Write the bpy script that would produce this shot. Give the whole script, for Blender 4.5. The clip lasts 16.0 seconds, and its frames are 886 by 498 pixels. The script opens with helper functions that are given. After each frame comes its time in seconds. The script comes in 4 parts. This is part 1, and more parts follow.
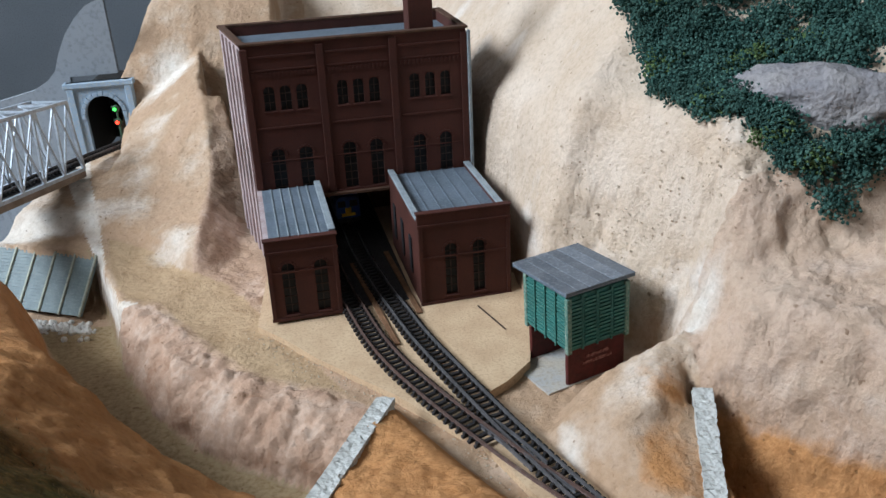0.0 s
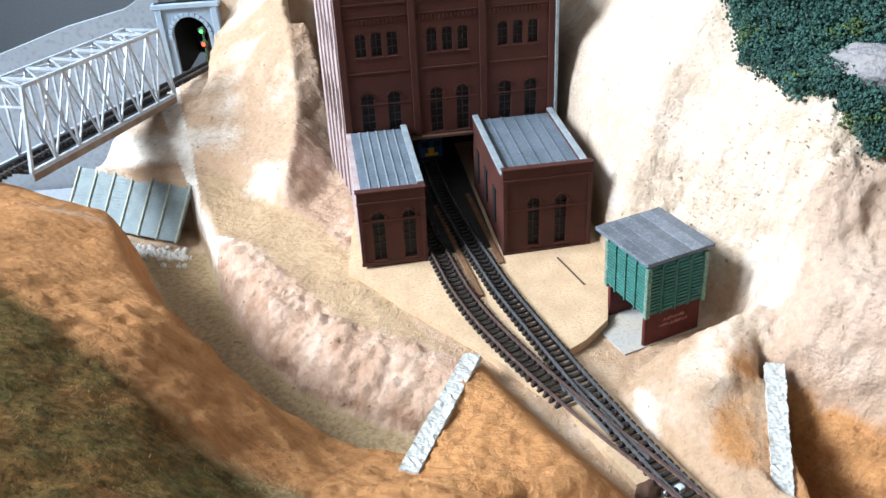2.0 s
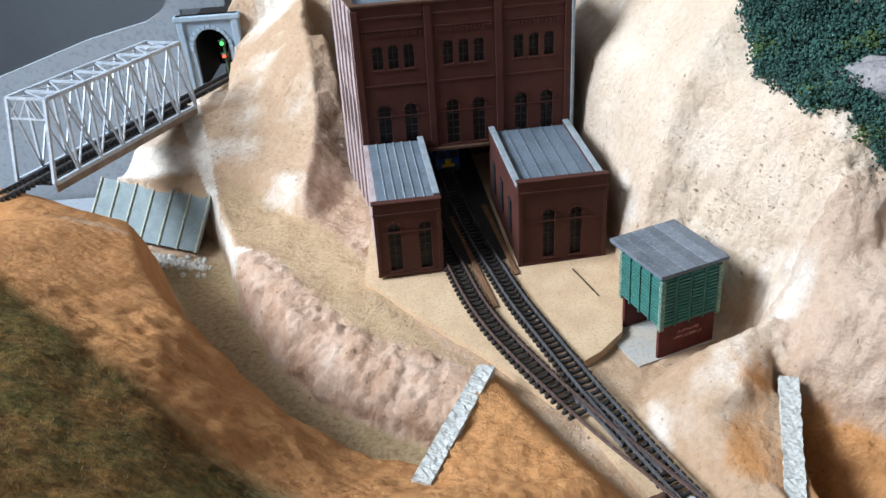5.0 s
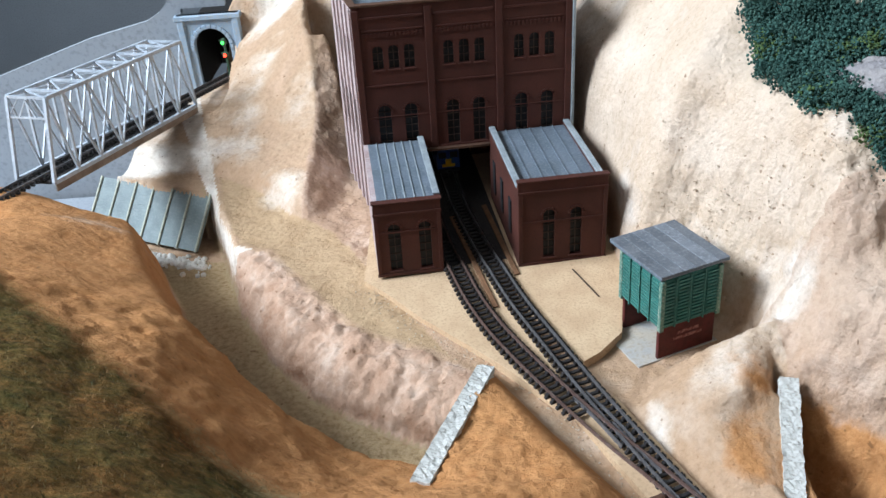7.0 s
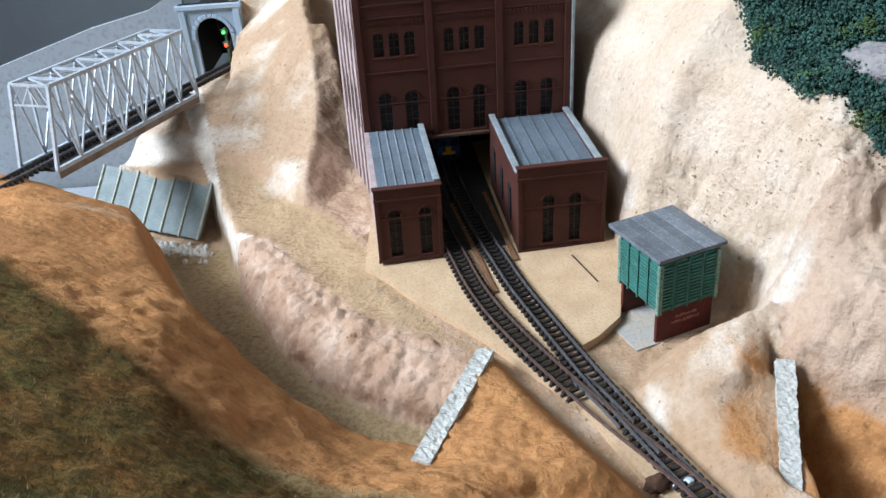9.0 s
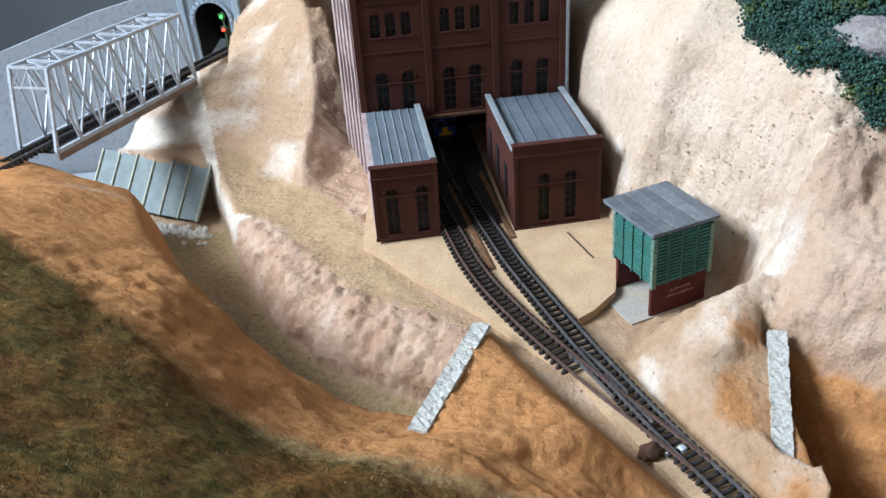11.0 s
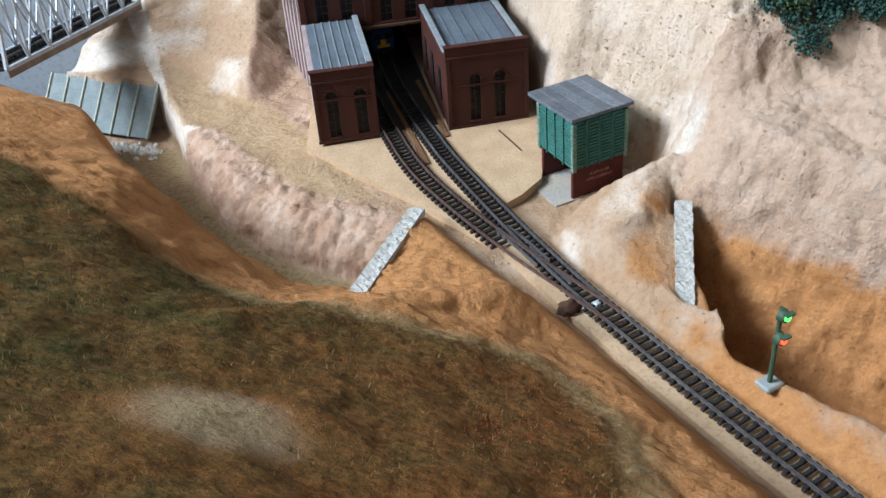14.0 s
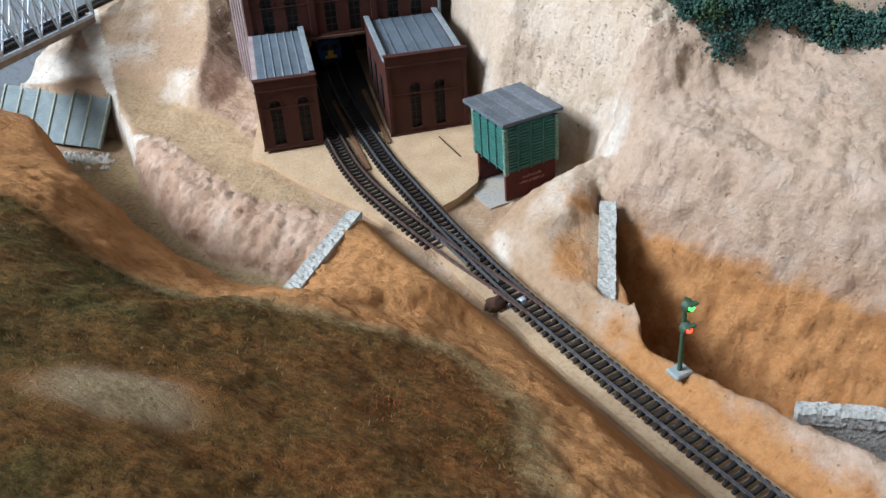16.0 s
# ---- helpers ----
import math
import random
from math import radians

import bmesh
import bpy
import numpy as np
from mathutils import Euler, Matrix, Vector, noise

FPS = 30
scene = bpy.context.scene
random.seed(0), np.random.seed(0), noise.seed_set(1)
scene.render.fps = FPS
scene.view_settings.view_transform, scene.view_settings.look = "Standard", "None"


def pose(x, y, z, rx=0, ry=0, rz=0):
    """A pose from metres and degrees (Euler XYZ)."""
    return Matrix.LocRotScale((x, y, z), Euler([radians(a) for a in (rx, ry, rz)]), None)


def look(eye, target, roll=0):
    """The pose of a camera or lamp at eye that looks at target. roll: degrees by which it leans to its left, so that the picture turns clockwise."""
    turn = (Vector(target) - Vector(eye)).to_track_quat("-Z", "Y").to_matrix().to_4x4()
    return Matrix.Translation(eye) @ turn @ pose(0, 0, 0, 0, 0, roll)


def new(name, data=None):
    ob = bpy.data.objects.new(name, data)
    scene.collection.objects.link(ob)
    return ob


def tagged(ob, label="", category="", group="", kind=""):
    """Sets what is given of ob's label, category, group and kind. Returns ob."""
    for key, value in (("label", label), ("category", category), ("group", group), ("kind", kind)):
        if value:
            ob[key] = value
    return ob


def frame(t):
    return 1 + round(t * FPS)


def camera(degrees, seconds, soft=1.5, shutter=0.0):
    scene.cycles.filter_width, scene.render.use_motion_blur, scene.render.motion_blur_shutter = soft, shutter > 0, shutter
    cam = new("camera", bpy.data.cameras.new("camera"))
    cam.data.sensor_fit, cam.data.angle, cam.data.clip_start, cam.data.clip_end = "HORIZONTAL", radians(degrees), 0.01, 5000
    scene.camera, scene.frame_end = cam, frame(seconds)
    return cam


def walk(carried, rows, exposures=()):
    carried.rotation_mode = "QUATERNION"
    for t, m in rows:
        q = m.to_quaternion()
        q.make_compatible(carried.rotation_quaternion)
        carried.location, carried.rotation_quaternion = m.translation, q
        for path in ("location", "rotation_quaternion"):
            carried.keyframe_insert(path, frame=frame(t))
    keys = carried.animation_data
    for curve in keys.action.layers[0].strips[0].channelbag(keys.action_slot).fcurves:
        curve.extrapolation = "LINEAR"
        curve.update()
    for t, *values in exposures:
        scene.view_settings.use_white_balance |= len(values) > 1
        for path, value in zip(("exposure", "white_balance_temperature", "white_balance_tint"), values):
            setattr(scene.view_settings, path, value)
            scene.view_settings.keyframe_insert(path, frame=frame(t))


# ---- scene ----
cam = camera(51.7, 16.0)
PATH = [
    (0, look((0.0184, -0.4610, 0.2394), (0.1040, 0.7786, -0.3128), -4.1)),
    (0.2, look((0.0110, -0.4616, 0.2443), (0.0660, 0.7756, -0.3160), -4.0)),
    (0.5, look((0.0000, -0.4624, 0.2516), (0.0367, 0.7711, -0.3210), -3.9)),
    (1, look((-0.0082, -0.4651, 0.2632), (-0.0163, 0.7262, -0.3924), -4.5)),
    (1.5, look((0.0000, -0.4583, 0.2754), (-0.0211, 0.7113, -0.4182), -4.6)),
    (2, look((0.0048, -0.4610, 0.2870), (-0.0061, 0.7018, -0.4182), -4.3)),
    (2.5, look((0.0068, -0.4610, 0.2883), (-0.0129, 0.7004, -0.4189), -4.5)),
    (3, look((0.0109, -0.4610, 0.2890), (-0.0156, 0.7011, -0.4168), -5.0)),
    (3.5, look((0.0109, -0.4617, 0.2897), (-0.0143, 0.7018, -0.4141), -5.3)),
    (4, look((0.0082, -0.4631, 0.2904), (-0.0265, 0.7031, -0.4087), -5.3)),
    (6.5, look((0.0082, -0.4624, 0.2904), (-0.0347, 0.7079, -0.4019), -4.8)),
    (7, look((0.0088, -0.4624, 0.2897), (-0.0340, 0.7072, -0.4032), -4.8)),
    (7.5, look((0.0082, -0.4631, 0.2890), (-0.0333, 0.7058, -0.4053), -4.7)),
    (8, look((0.0075, -0.4651, 0.2890), (-0.0360, 0.7024, -0.4066), -4.8)),
    (8.5, look((0.0082, -0.4665, 0.2883), (-0.0388, 0.6997, -0.4094), -4.8)),
    (9, look((0.0088, -0.4685, 0.2883), (-0.0354, 0.6956, -0.4128), -4.9)),
    (11.5, look((0.0122, -0.4842, 0.2788), (-0.0326, 0.6684, -0.4413), -5.4)),
    (12, look((0.0170, -0.4998, 0.2727), (-0.0156, 0.6419, -0.4658), -5.2)),
    (12.5, look((0.0163, -0.5080, 0.2727), (-0.0109, 0.6256, -0.4787), -5.4)),
    (13, look((0.0170, -0.5114, 0.2727), (0.0000, 0.6120, -0.4937), -5.8)),
    (13.5, look((0.0204, -0.5188, 0.2720), (0.0190, 0.6018, -0.4991), -5.6)),
    (14, look((0.0211, -0.5263, 0.2740), (0.0279, 0.5902, -0.5025), -5.7)),
    (14.5, look((0.0238, -0.5297, 0.2768), (0.0340, 0.5848, -0.5025), -5.9)),
    (15, look((0.0272, -0.5331, 0.2768), (0.0354, 0.5821, -0.5012), -6.1)),
    (15.5, look((0.0286, -0.5372, 0.2815), (0.0333, 0.5800, -0.4937), -6.3)),
    (16, look((0.0428, -0.5460, 0.2754), (0.0850, 0.5807, -0.4855), -5.2)),
]
walk(cam, PATH, exposures=[(t, e, 6300, 15) for t, e in ((0.0, -0.4), (0.5, 0.05), (1.0, 0.42), (1.4, 0.5), (2.4, 0.48), (3.5, 0.25), (4.2, 0.1), (9.0, 0.05), (12.0, 0.0), (16.0, -0.15))])

# ---- light: one window of the room, and the sky beyond it ----
world = bpy.data.worlds.new("world")
scene.world = world
world.use_nodes = True
sky = world.node_tree.nodes.new("ShaderNodeTexSky")
sky.sky_type, sky.sun_disc = "NISHITA", False
sky.sun_elevation, sky.sun_rotation = radians(40), radians(-60)
world.node_tree.links.new(sky.outputs[0], world.node_tree.nodes["Background"].inputs[0])
world.node_tree.nodes["Background"].inputs[1].default_value = 0.1

lamp = new("window_light", bpy.data.lights.new("window_light", "AREA"))
lamp.data.shape, lamp.data.size, lamp.data.size_y, lamp.data.energy = "RECTANGLE", 0.95, 0.72, 100
lamp.data.color = (0.80, 0.92, 1.0)
lamp.matrix_world = look((-1.58, -0.28, 1.42), (0.05, 0.0, 0.05))


# ---- materials ----
def mat(name, a, b=None, c=None, rough=0.85, scale=40.0, fine=400.0, bump=0.3, dist=0.001, metal=0.0, spec=0.3, mix=(0.35, 0.65), per=0.0):
    """A surface of two or three colours, mottled at two scales, with a fine relief."""
    m = bpy.data.materials.new(name)
    m.use_nodes = True
    n, l = m.node_tree.nodes, m.node_tree.links
    p = n["Principled BSDF"]
    co = n.new("ShaderNodeTexCoord")
    big, small = n.new("ShaderNodeTexNoise"), n.new("ShaderNodeTexNoise")
    big.inputs["Scale"].default_value, big.inputs["Detail"].default_value = scale, 6
    small.inputs["Scale"].default_value, small.inputs["Detail"].default_value = fine, 4
    for t in (big, small):
        l.new(co.outputs["Object"], t.inputs["Vector"])
    ramp = n.new("ShaderNodeValToRGB")
    b = b or tuple(v * 0.75 for v in a)
    ramp.color_ramp.elements[0].position, ramp.color_ramp.elements[0].color = mix[0], (*a, 1)
    ramp.color_ramp.elements[1].position, ramp.color_ramp.elements[1].color = mix[1], (*b, 1)
    l.new(big.outputs["Fac"], ramp.inputs["Fac"])
    out = ramp.outputs["Color"]
    second = n.new("ShaderNodeMix")
    second.data_type, second.blend_type = "RGBA", "MIX"
    edge = n.new("ShaderNodeMapRange")
    edge.inputs["From Min"].default_value, edge.inputs["From Max"].default_value = 0.5, 0.72
    edge.inputs["To Max"].default_value = 0.75
    l.new(small.outputs["Fac"], edge.inputs["Value"])
    l.new(edge.outputs["Result"], second.inputs["Factor"])
    l.new(out, second.inputs["A"])
    second.inputs["B"].default_value = (*(c or tuple(v * 0.7 for v in b)), 1)
    out = second.outputs["Result"]
    if per:
        info, hsv, rng = n.new("ShaderNodeObjectInfo"), n.new("ShaderNodeHueSaturation"), n.new("ShaderNodeMapRange")
        rng.inputs["To Min"].default_value, rng.inputs["To Max"].default_value = 1 - per, 1 + per
        l.new(info.outputs["Random"], rng.inputs["Value"])
        l.new(rng.outputs["Result"], hsv.inputs["Value"])
        l.new(out, hsv.inputs["Color"])
        out = hsv.outputs["Color"]
    l.new(out, p.inputs["Base Color"])
    p.inputs["Roughness"].default_value, p.inputs["Metallic"].default_value = rough, metal
    p.inputs["Specular IOR Level"].default_value = spec
    if bump:
        bm = n.new("ShaderNodeBump")
        bm.inputs["Strength"].default_value, bm.inputs["Distance"].default_value = bump, dist
        l.new(small.outputs["Fac"], bm.inputs["Height"])
        l.new(bm.outputs["Normal"], p.inputs["Normal"])
    return m


BRICK = mat("brick_red", (0.072, 0.021, 0.014), (0.052, 0.016, 0.011), (0.038, 0.014, 0.011), rough=0.7, scale=60, fine=900, bump=0.25, dist=0.0004)
# much paler than BRICK, used on the left walls of the mill only
PALE_BRICK = mat("pale_flank_brick", (0.42, 0.34, 0.34), (0.31, 0.22, 0.21), (0.50, 0.45, 0.45), rough=0.7, scale=110, fine=700, bump=0.4, dist=0.0005)
ROOFING = mat("grey_roofing", (0.125, 0.155, 0.19), (0.09, 0.115, 0.14), (0.2, 0.23, 0.25), rough=0.5, scale=70, fine=700)
PLANK = mat("weathered_plank", (0.15, 0.165, 0.185), (0.10, 0.115, 0.135), (0.24, 0.26, 0.28), rough=0.55, scale=90, fine=600, per=0.22)
WORN = mat("worn_green_edge", (0.16, 0.26, 0.20), (0.06, 0.16, 0.13), (0.42, 0.44, 0.38), rough=0.6, scale=300, fine=900)
COPING = mat("grey_coping", (0.28, 0.32, 0.34), (0.2, 0.23, 0.25), rough=0.6, scale=120, fine=900)
DARK = mat("dark_glazing", (0.012, 0.013, 0.014), (0.02, 0.02, 0.02), rough=0.35, scale=200)
PLASTER = mat("plaster_ground", (0.62, 0.40, 0.24), (0.5, 0.3, 0.16), (0.4, 0.22, 0.1), scale=14, fine=260)
GREEN = mat("green_paint", (0.035, 0.17, 0.145), (0.03, 0.13, 0.11), (0.09, 0.21, 0.18), rough=0.6, scale=120, fine=900)
MAROON = mat("maroon_paint", (0.1, 0.016, 0.014), (0.07, 0.014, 0.012), rough=0.6, scale=150)
STONE = mat("cut_stone", (0.54, 0.54, 0.51), (0.42, 0.42, 0.39), (0.24, 0.22, 0.18), scale=160, fine=650, bump=0.8)
SILVER = mat("silver_paint", (0.52, 0.58, 0.64), (0.42, 0.48, 0.54), rough=0.45, scale=100, metal=0.15)
RAIL = mat("rail_steel", (0.17, 0.165, 0.17), (0.11, 0.105, 0.105), (0.26, 0.25, 0.25), rough=0.42, metal=0.55, scale=200)
BROWNRAIL = mat("brown_painted_rail", (0.14, 0.085, 0.07), (0.10, 0.06, 0.05), (0.22, 0.17, 0.15), rough=0.5, metal=0.35, scale=200)
TIE = mat("black_plastic_tie", (0.022, 0.02, 0.02), (0.035, 0.03, 0.028), rough=0.7, scale=200)
WALLGREY = mat("grey_wall", (0.2, 0.22, 0.24), (0.17, 0.19, 0.21), scale=3, fine=300, bump=0.05)
PALEWALL = mat("pale_wall", (0.62, 0.62, 0.6), (0.56, 0.56, 0.55), scale=3, fine=300, bump=0.05)
BOARD = mat("pale_board", (0.30, 0.335, 0.37), (0.26, 0.29, 0.32), scale=8, fine=300, bump=0.05)


# ---- mesh helpers ----
def mesh_of(name, bm, material, smooth=False):
    me = bpy.data.meshes.new(name)
    bm.normal_update()
    bm.to_mesh(me)
    bm.free()
    for m in (material if isinstance(material, (list, tuple)) else [material]):
        me.materials.append(m)
    if smooth:
        me.polygons.foreach_set("use_smooth", [True] * len(me.polygons))
    return me


def part(name, bm, material, parent=None, label="", smooth=False):
    ob = new(name, mesh_of(name, bm, material, smooth))
    ob.parent = parent
    if label:
        tagged(ob, label)
    return ob


def thing(name, label, category, m=None, group="", kind=""):
    ob = new(name)
    ob.empty_display_size = 0.01
    if m is not None:
        ob.matrix_world = m
    return tagged(ob, label, category, group, kind)


def box(bm, x0, x1, y0, y1, z0, z1, m=None, bevel=0.0):
    r = bmesh.ops.create_cube(bm, size=1.0)
    t = Matrix.Translation(((x0 + x1) / 2, (y0 + y1) / 2, (z0 + z1) / 2)) @ Matrix.Diagonal((x1 - x0, y1 - y0, z1 - z0, 1))
    bmesh.ops.transform(bm, matrix=(m @ t) if m is not None else t, verts=r["verts"])
    if bevel:
        es = list({e for v in r["verts"] for e in v.link_edges})
        bmesh.ops.bevel(bm, geom=es, offset=bevel, segments=1, affect="EDGES")
    return bm


def boxes(*rows, bevel=0.0):
    bm = bmesh.new()
    for r in rows:
        box(bm, *r, bevel=bevel)
    return bm


# ---- terrain ----
def seg(X, Y, poly):
    """Distance to a line of points, and the side (left of its way: +)."""
    best = np.full(X.shape, 1e9)
    side = np.ones(X.shape)
    for (ax, ay), (bx, by) in zip(poly[:-1], poly[1:]):
        dx, dy = bx - ax, by - ay
        u = np.clip(((X - ax) * dx + (Y - ay) * dy) / (dx * dx + dy * dy), 0, 1)
        d = np.hypot(X - ax - u * dx, Y - ay - u * dy)
        s = np.sign(dx * (Y - ay) - dy * (X - ax))
        near = d < best - 1e-9
        side, best = np.where(near, s, side), np.where(near, d, best)
    return best, side


def smin(a, b, k):
    u = np.clip(0.5 + 0.5 * (b - a) / k, 0, 1)
    return b + (a - b) * u - k * u * (1 - u)


def smax(a, b, k):
    return -smin(-a, -b, k)


def bump(X, Y, x, y, rx, ry):
    return np.exp(-(((X - x) / rx) ** 2) - ((Y - y) / ry) ** 2)


MAIN = [(-0.030, 0.38), (-0.0153, 0.2), (0.0007, 0.088), (0.0134, 0.0286), (0.0228, -0.0061), (0.0318, -0.0381), (0.0417, -0.0666), (0.0584, -0.1122), (0.0687, -0.1387), (0.0849, -0.1775), (0.0987, -0.2067), (0.1152, -0.2407), (0.1346, -0.2781), (0.1597, -0.325), (0.2, -0.4), (0.25, -0.5)]
BRANCH = [(-0.050, 0.38), (-0.0352, 0.2), (-0.0190, 0.088), (-0.0086, 0.0285), (-0.0004, -0.0034), (0.0080, -0.0354), (0.0182, -0.0639), (0.0306, -0.0904), (0.0412, -0.1108), (0.0536, -0.1333), (0.0676, -0.157), (0.0812, -0.178), (0.0988, -0.2067)]
# break lines of the land: foot and lip of the crag, foot of the near bank, edge of the turf
CRAG_FOOT = [(-0.184, 0.140), (-0.168, 0.100), (-0.150, 0.053), (-0.137, 0.012), (-0.111, -0.038), (-0.084, -0.074), (-0.063, -0.092), (-0.038, -0.109), (-0.020, -0.118), (0.010, -0.128)]
CRAG_LIP = [(-0.180, 0.156), (-0.163, 0.096), (-0.145, 0.053), (-0.134, 0.046), (-0.122, 0.042), (-0.095, 0.000), (-0.071, -0.033), (-0.051, -0.055), (-0.025, -0.070), (-0.007, -0.082), (0.009, -0.095)]
BANK_FOOT = [(-0.262, 0.145), (-0.222, 0.106), (-0.197, 0.064), (-0.176, 0.017), (-0.151, -0.033), (-0.124, -0.075), (-0.100, -0.100), (-0.070, -0.123), (-0.040, -0.141), (-0.012, -0.152), (0.03, -0.165)]
TURF = [(-0.40, -0.01), (-0.30, -0.065), (-0.209, -0.119), (-0.173, -0.147), (-0.139, -0.177), (-0.105, -0.207), (-0.080, -0.230), (-0.05, -0.247), (-0.018, -0.258), (0.02, -0.264), (0.05, -0.264), (0.066, -0.288), (0.076, -0.32), (0.072, -0.37), (0.07, -0.6)]
ROCK_FOOT = [(-0.064, 0.030), (-0.080, 0.060), (-0.097, 0.076), (-0.114, 0.090), (-0.140, 0.126), (-0.176, 0.156), (-0.30, 0.20)]
LOW = -0.005


def ground(X, Y):
    """The height of the modelled land."""
    flat = np.full(X.shape, LOW)
    dm, sm = seg(X, Y, MAIN)
    db, sb = seg(X, Y, BRANCH)
    dt = np.minimum(dm, db)
    east = sm > 0
    # hillside behind the building's flank and the hut
    df, sf = seg(X, Y, [(0.062, 0.60), (0.066, 0.20), (0.0805, 0.098), (0.0915, 0.07), (0.0935, 0.01), (0.098, -0.015), (0.12, -0.03), (0.146, -0.078), (0.143, -0.106), (0.143, -0.135), (0.15, -0.165), (0.25, -0.27), (0.5, -0.53)])
    north = smin(3.5 * df, 0.105 + 0.36 * df, 0.012)
    south = smin(2.1 * df, 0.050 + 0.32 * df, 0.010)
    u = np.clip((Y + 0.118) / 0.05, 0, 1)
    u = u * u * (3 - 2 * u)
    face = u * north + (1 - u) * south
    u = np.clip((Y + 0.03) / 0.09, 0, 1)
    u = u * u * (3 - 2 * u)
    face = u * smin(6.0 * df, 0.075 + 1.2 * df, 0.012) + (1 - u) * face
    hill = np.where(sf > 0, face, -0.3 * df) + LOW
    hill = smin(hill, 0.150 + 0.30 * df, 0.02)
    hill = hill + 0.006 * bump(X, Y, 0.186, -0.100, 0.016, 0.014) - 0.006 * bump(X, Y, 0.215, -0.135, 0.02, 0.03)
    # mound between the hut and the cutting
    dn, sn = seg(X, Y, [(0.085, -0.125), (0.096, -0.106), (0.14, -0.09), (0.17, -0.085)])
    ramp = 0.011 + 0.52 * (X - 0.1)
    ramp = smin(ramp, np.where(sn < 0, 1.8 * dn, -1.2 * dn) + LOW, 0.006)
    ramp = smin(ramp, 1.25 * (dt - 0.014) + LOW, 0.006)
    dp, _ = seg(X, Y, [(0.1475, -0.1385), (0.1315, -0.2035)])
    top = 0.0205 - 0.0165 * np.clip((-0.1385 - Y) / 0.065, 0, 1)
    ramp = smin(ramp, top - 0.005 + np.where(Y < -0.15, 0.12, 0.5) * dp, 0.004)
    right = smax(smax(hill, ramp, 0.006), flat, 0.004)
    # cutting of the lower line, and the rim that carries the signal
    dw, sw = seg(X, Y, [(0.10, -0.1125), (0.15, -0.165), (0.25, -0.27), (0.4, -0.43)])
    de, se = seg(X, Y, [(0.11, -0.16), (0.133, -0.202), (0.150, -0.222), (0.172, -0.250), (0.200, -0.288), (0.3, -0.41)])
    pit = np.maximum(np.where(sw > 0, 2.9 * dw, 0), np.where(se < 0, 3.0 * de, 0)) - 0.05
    rim = smin(LOW + 0.75 * (dm - 0.014), 0.010 + 0 * X, 0.005)
    right = np.where((Y < -0.19) & (se < 0), np.maximum(right, rim), right)
    right = np.where(X > 0.143, np.minimum(right, pit), right)
    # near hill, its bank, the floor of the gully and the crag across it
    near = -0.0578 - 0.4686 * X - 0.4518 * Y
    near = smin(near, 0.055 + 0.5 * np.maximum(0, -Y) - 3.0 * np.maximum(0, Y - 0.058), 0.012)
    near = near + 0.006 * bump(X, Y, -0.205, -0.005, 0.03, 0.03)
    near = smin(near, 0.17 + 0 * X, 0.03)
    near = smin(near, 1.3 * (dt - 0.0145) + LOW, 0.010)
    near = smax(near, flat, 0.008)
    floor_z = np.clip(-0.029 - 0.17 * np.maximum(0, Y), -0.042, 0)
    dbk, sbk = seg(X, Y, BANK_FOOT)
    w = np.clip((-0.04 - X) / 0.15, 0, 1)
    w = w * w * (3 - 2 * w)
    bank = floor_z + smin((2.4 + 1.4 * w) * dbk, 0.020 + 0.067 * w + 0.72 * dbk, 0.010)
    dcf, scf = seg(X, Y, CRAG_FOOT)
    dcl, scl = seg(X, Y, CRAG_LIP)
    shelf = LOW + 0.001 + 0.03 * np.clip(Y - 0.1, 0, 0.2)
    v = dcf / (dcf + dcl + 1e-6)
    crag = floor_z + (shelf + 0.0015 - floor_z) * (1 - (1 - v) ** 3.6)
    shelf = shelf + 0.0018 * np.exp(-dcl / 0.006)
    left = np.where(sbk < 0, smin(near, bank, 0.008), np.where(scf < 0, floor_z, np.where(scl < 0, crag, shelf)))
    basin, _ = seg(X, Y, [(-0.285, 0.15), (-0.2, 0.104)])
    basin = -0.042 + 3.5 * np.maximum(0, basin - 0.017)
    ws = (X - 0.009) * (-0.078) - (Y + 0.11) * (-0.027)
    over = -0.0578 - 0.4686 * X - 0.4518 * Y + 0.03 * np.clip((Y + 0.225) / 0.03, 0, 1)
    over = smin(over, 0.0078 + 0.165 * np.maximum(0, -0.105 - Y) + 0.6 * np.maximum(0, -0.196 - Y), 0.006)
    over = np.where(sm < 0, smax(smin(over, 1.25 * (dt - 0.0135) + LOW, 0.006), flat, 0.003), flat)
    mix = np.clip(ws / 0.0825 / 0.012 + 0.5, 0, 1)
    left = np.where(Y < -0.185, mix * left + (1 - mix) * over, np.where(ws > 0, left, over))
    left = np.where((sm > 0) | (sb > 0), np.maximum(left, LOW), left)
    behind = Y > 0.178 - 0.4756 * (X + 0.2766)
    left = np.where(behind & (X < -0.1), shelf, left)
    # rock beside the building and the slope below the tunnel
    dl, sl = seg(X, Y, ROCK_FOOT)
    rock = np.where(sl > 0, -0.4 * dl, smin(1.3 * dl, 0.011 + 0.24 * dl, 0.006)) + LOW
    rock = rock + np.where(sl < 0, 0.55 * np.clip(X + 0.19, 0, 0.2) * np.clip((Y - 0.19) / 0.1, 0, 1), 0)
    dr, sr = seg(X, Y, [(-0.112, 0.26), (-0.104, 0.20), (-0.101, 0.14), (-0.103, 0.083), (-0.105, 0.05)])
    gap = np.where(sr > 0, -0.95 * dr, 0)
    rock = np.where(sl < 0, np.maximum(rock + 0.004 * np.exp(-dr / 0.015) + gap, LOW - 0.002), rock)
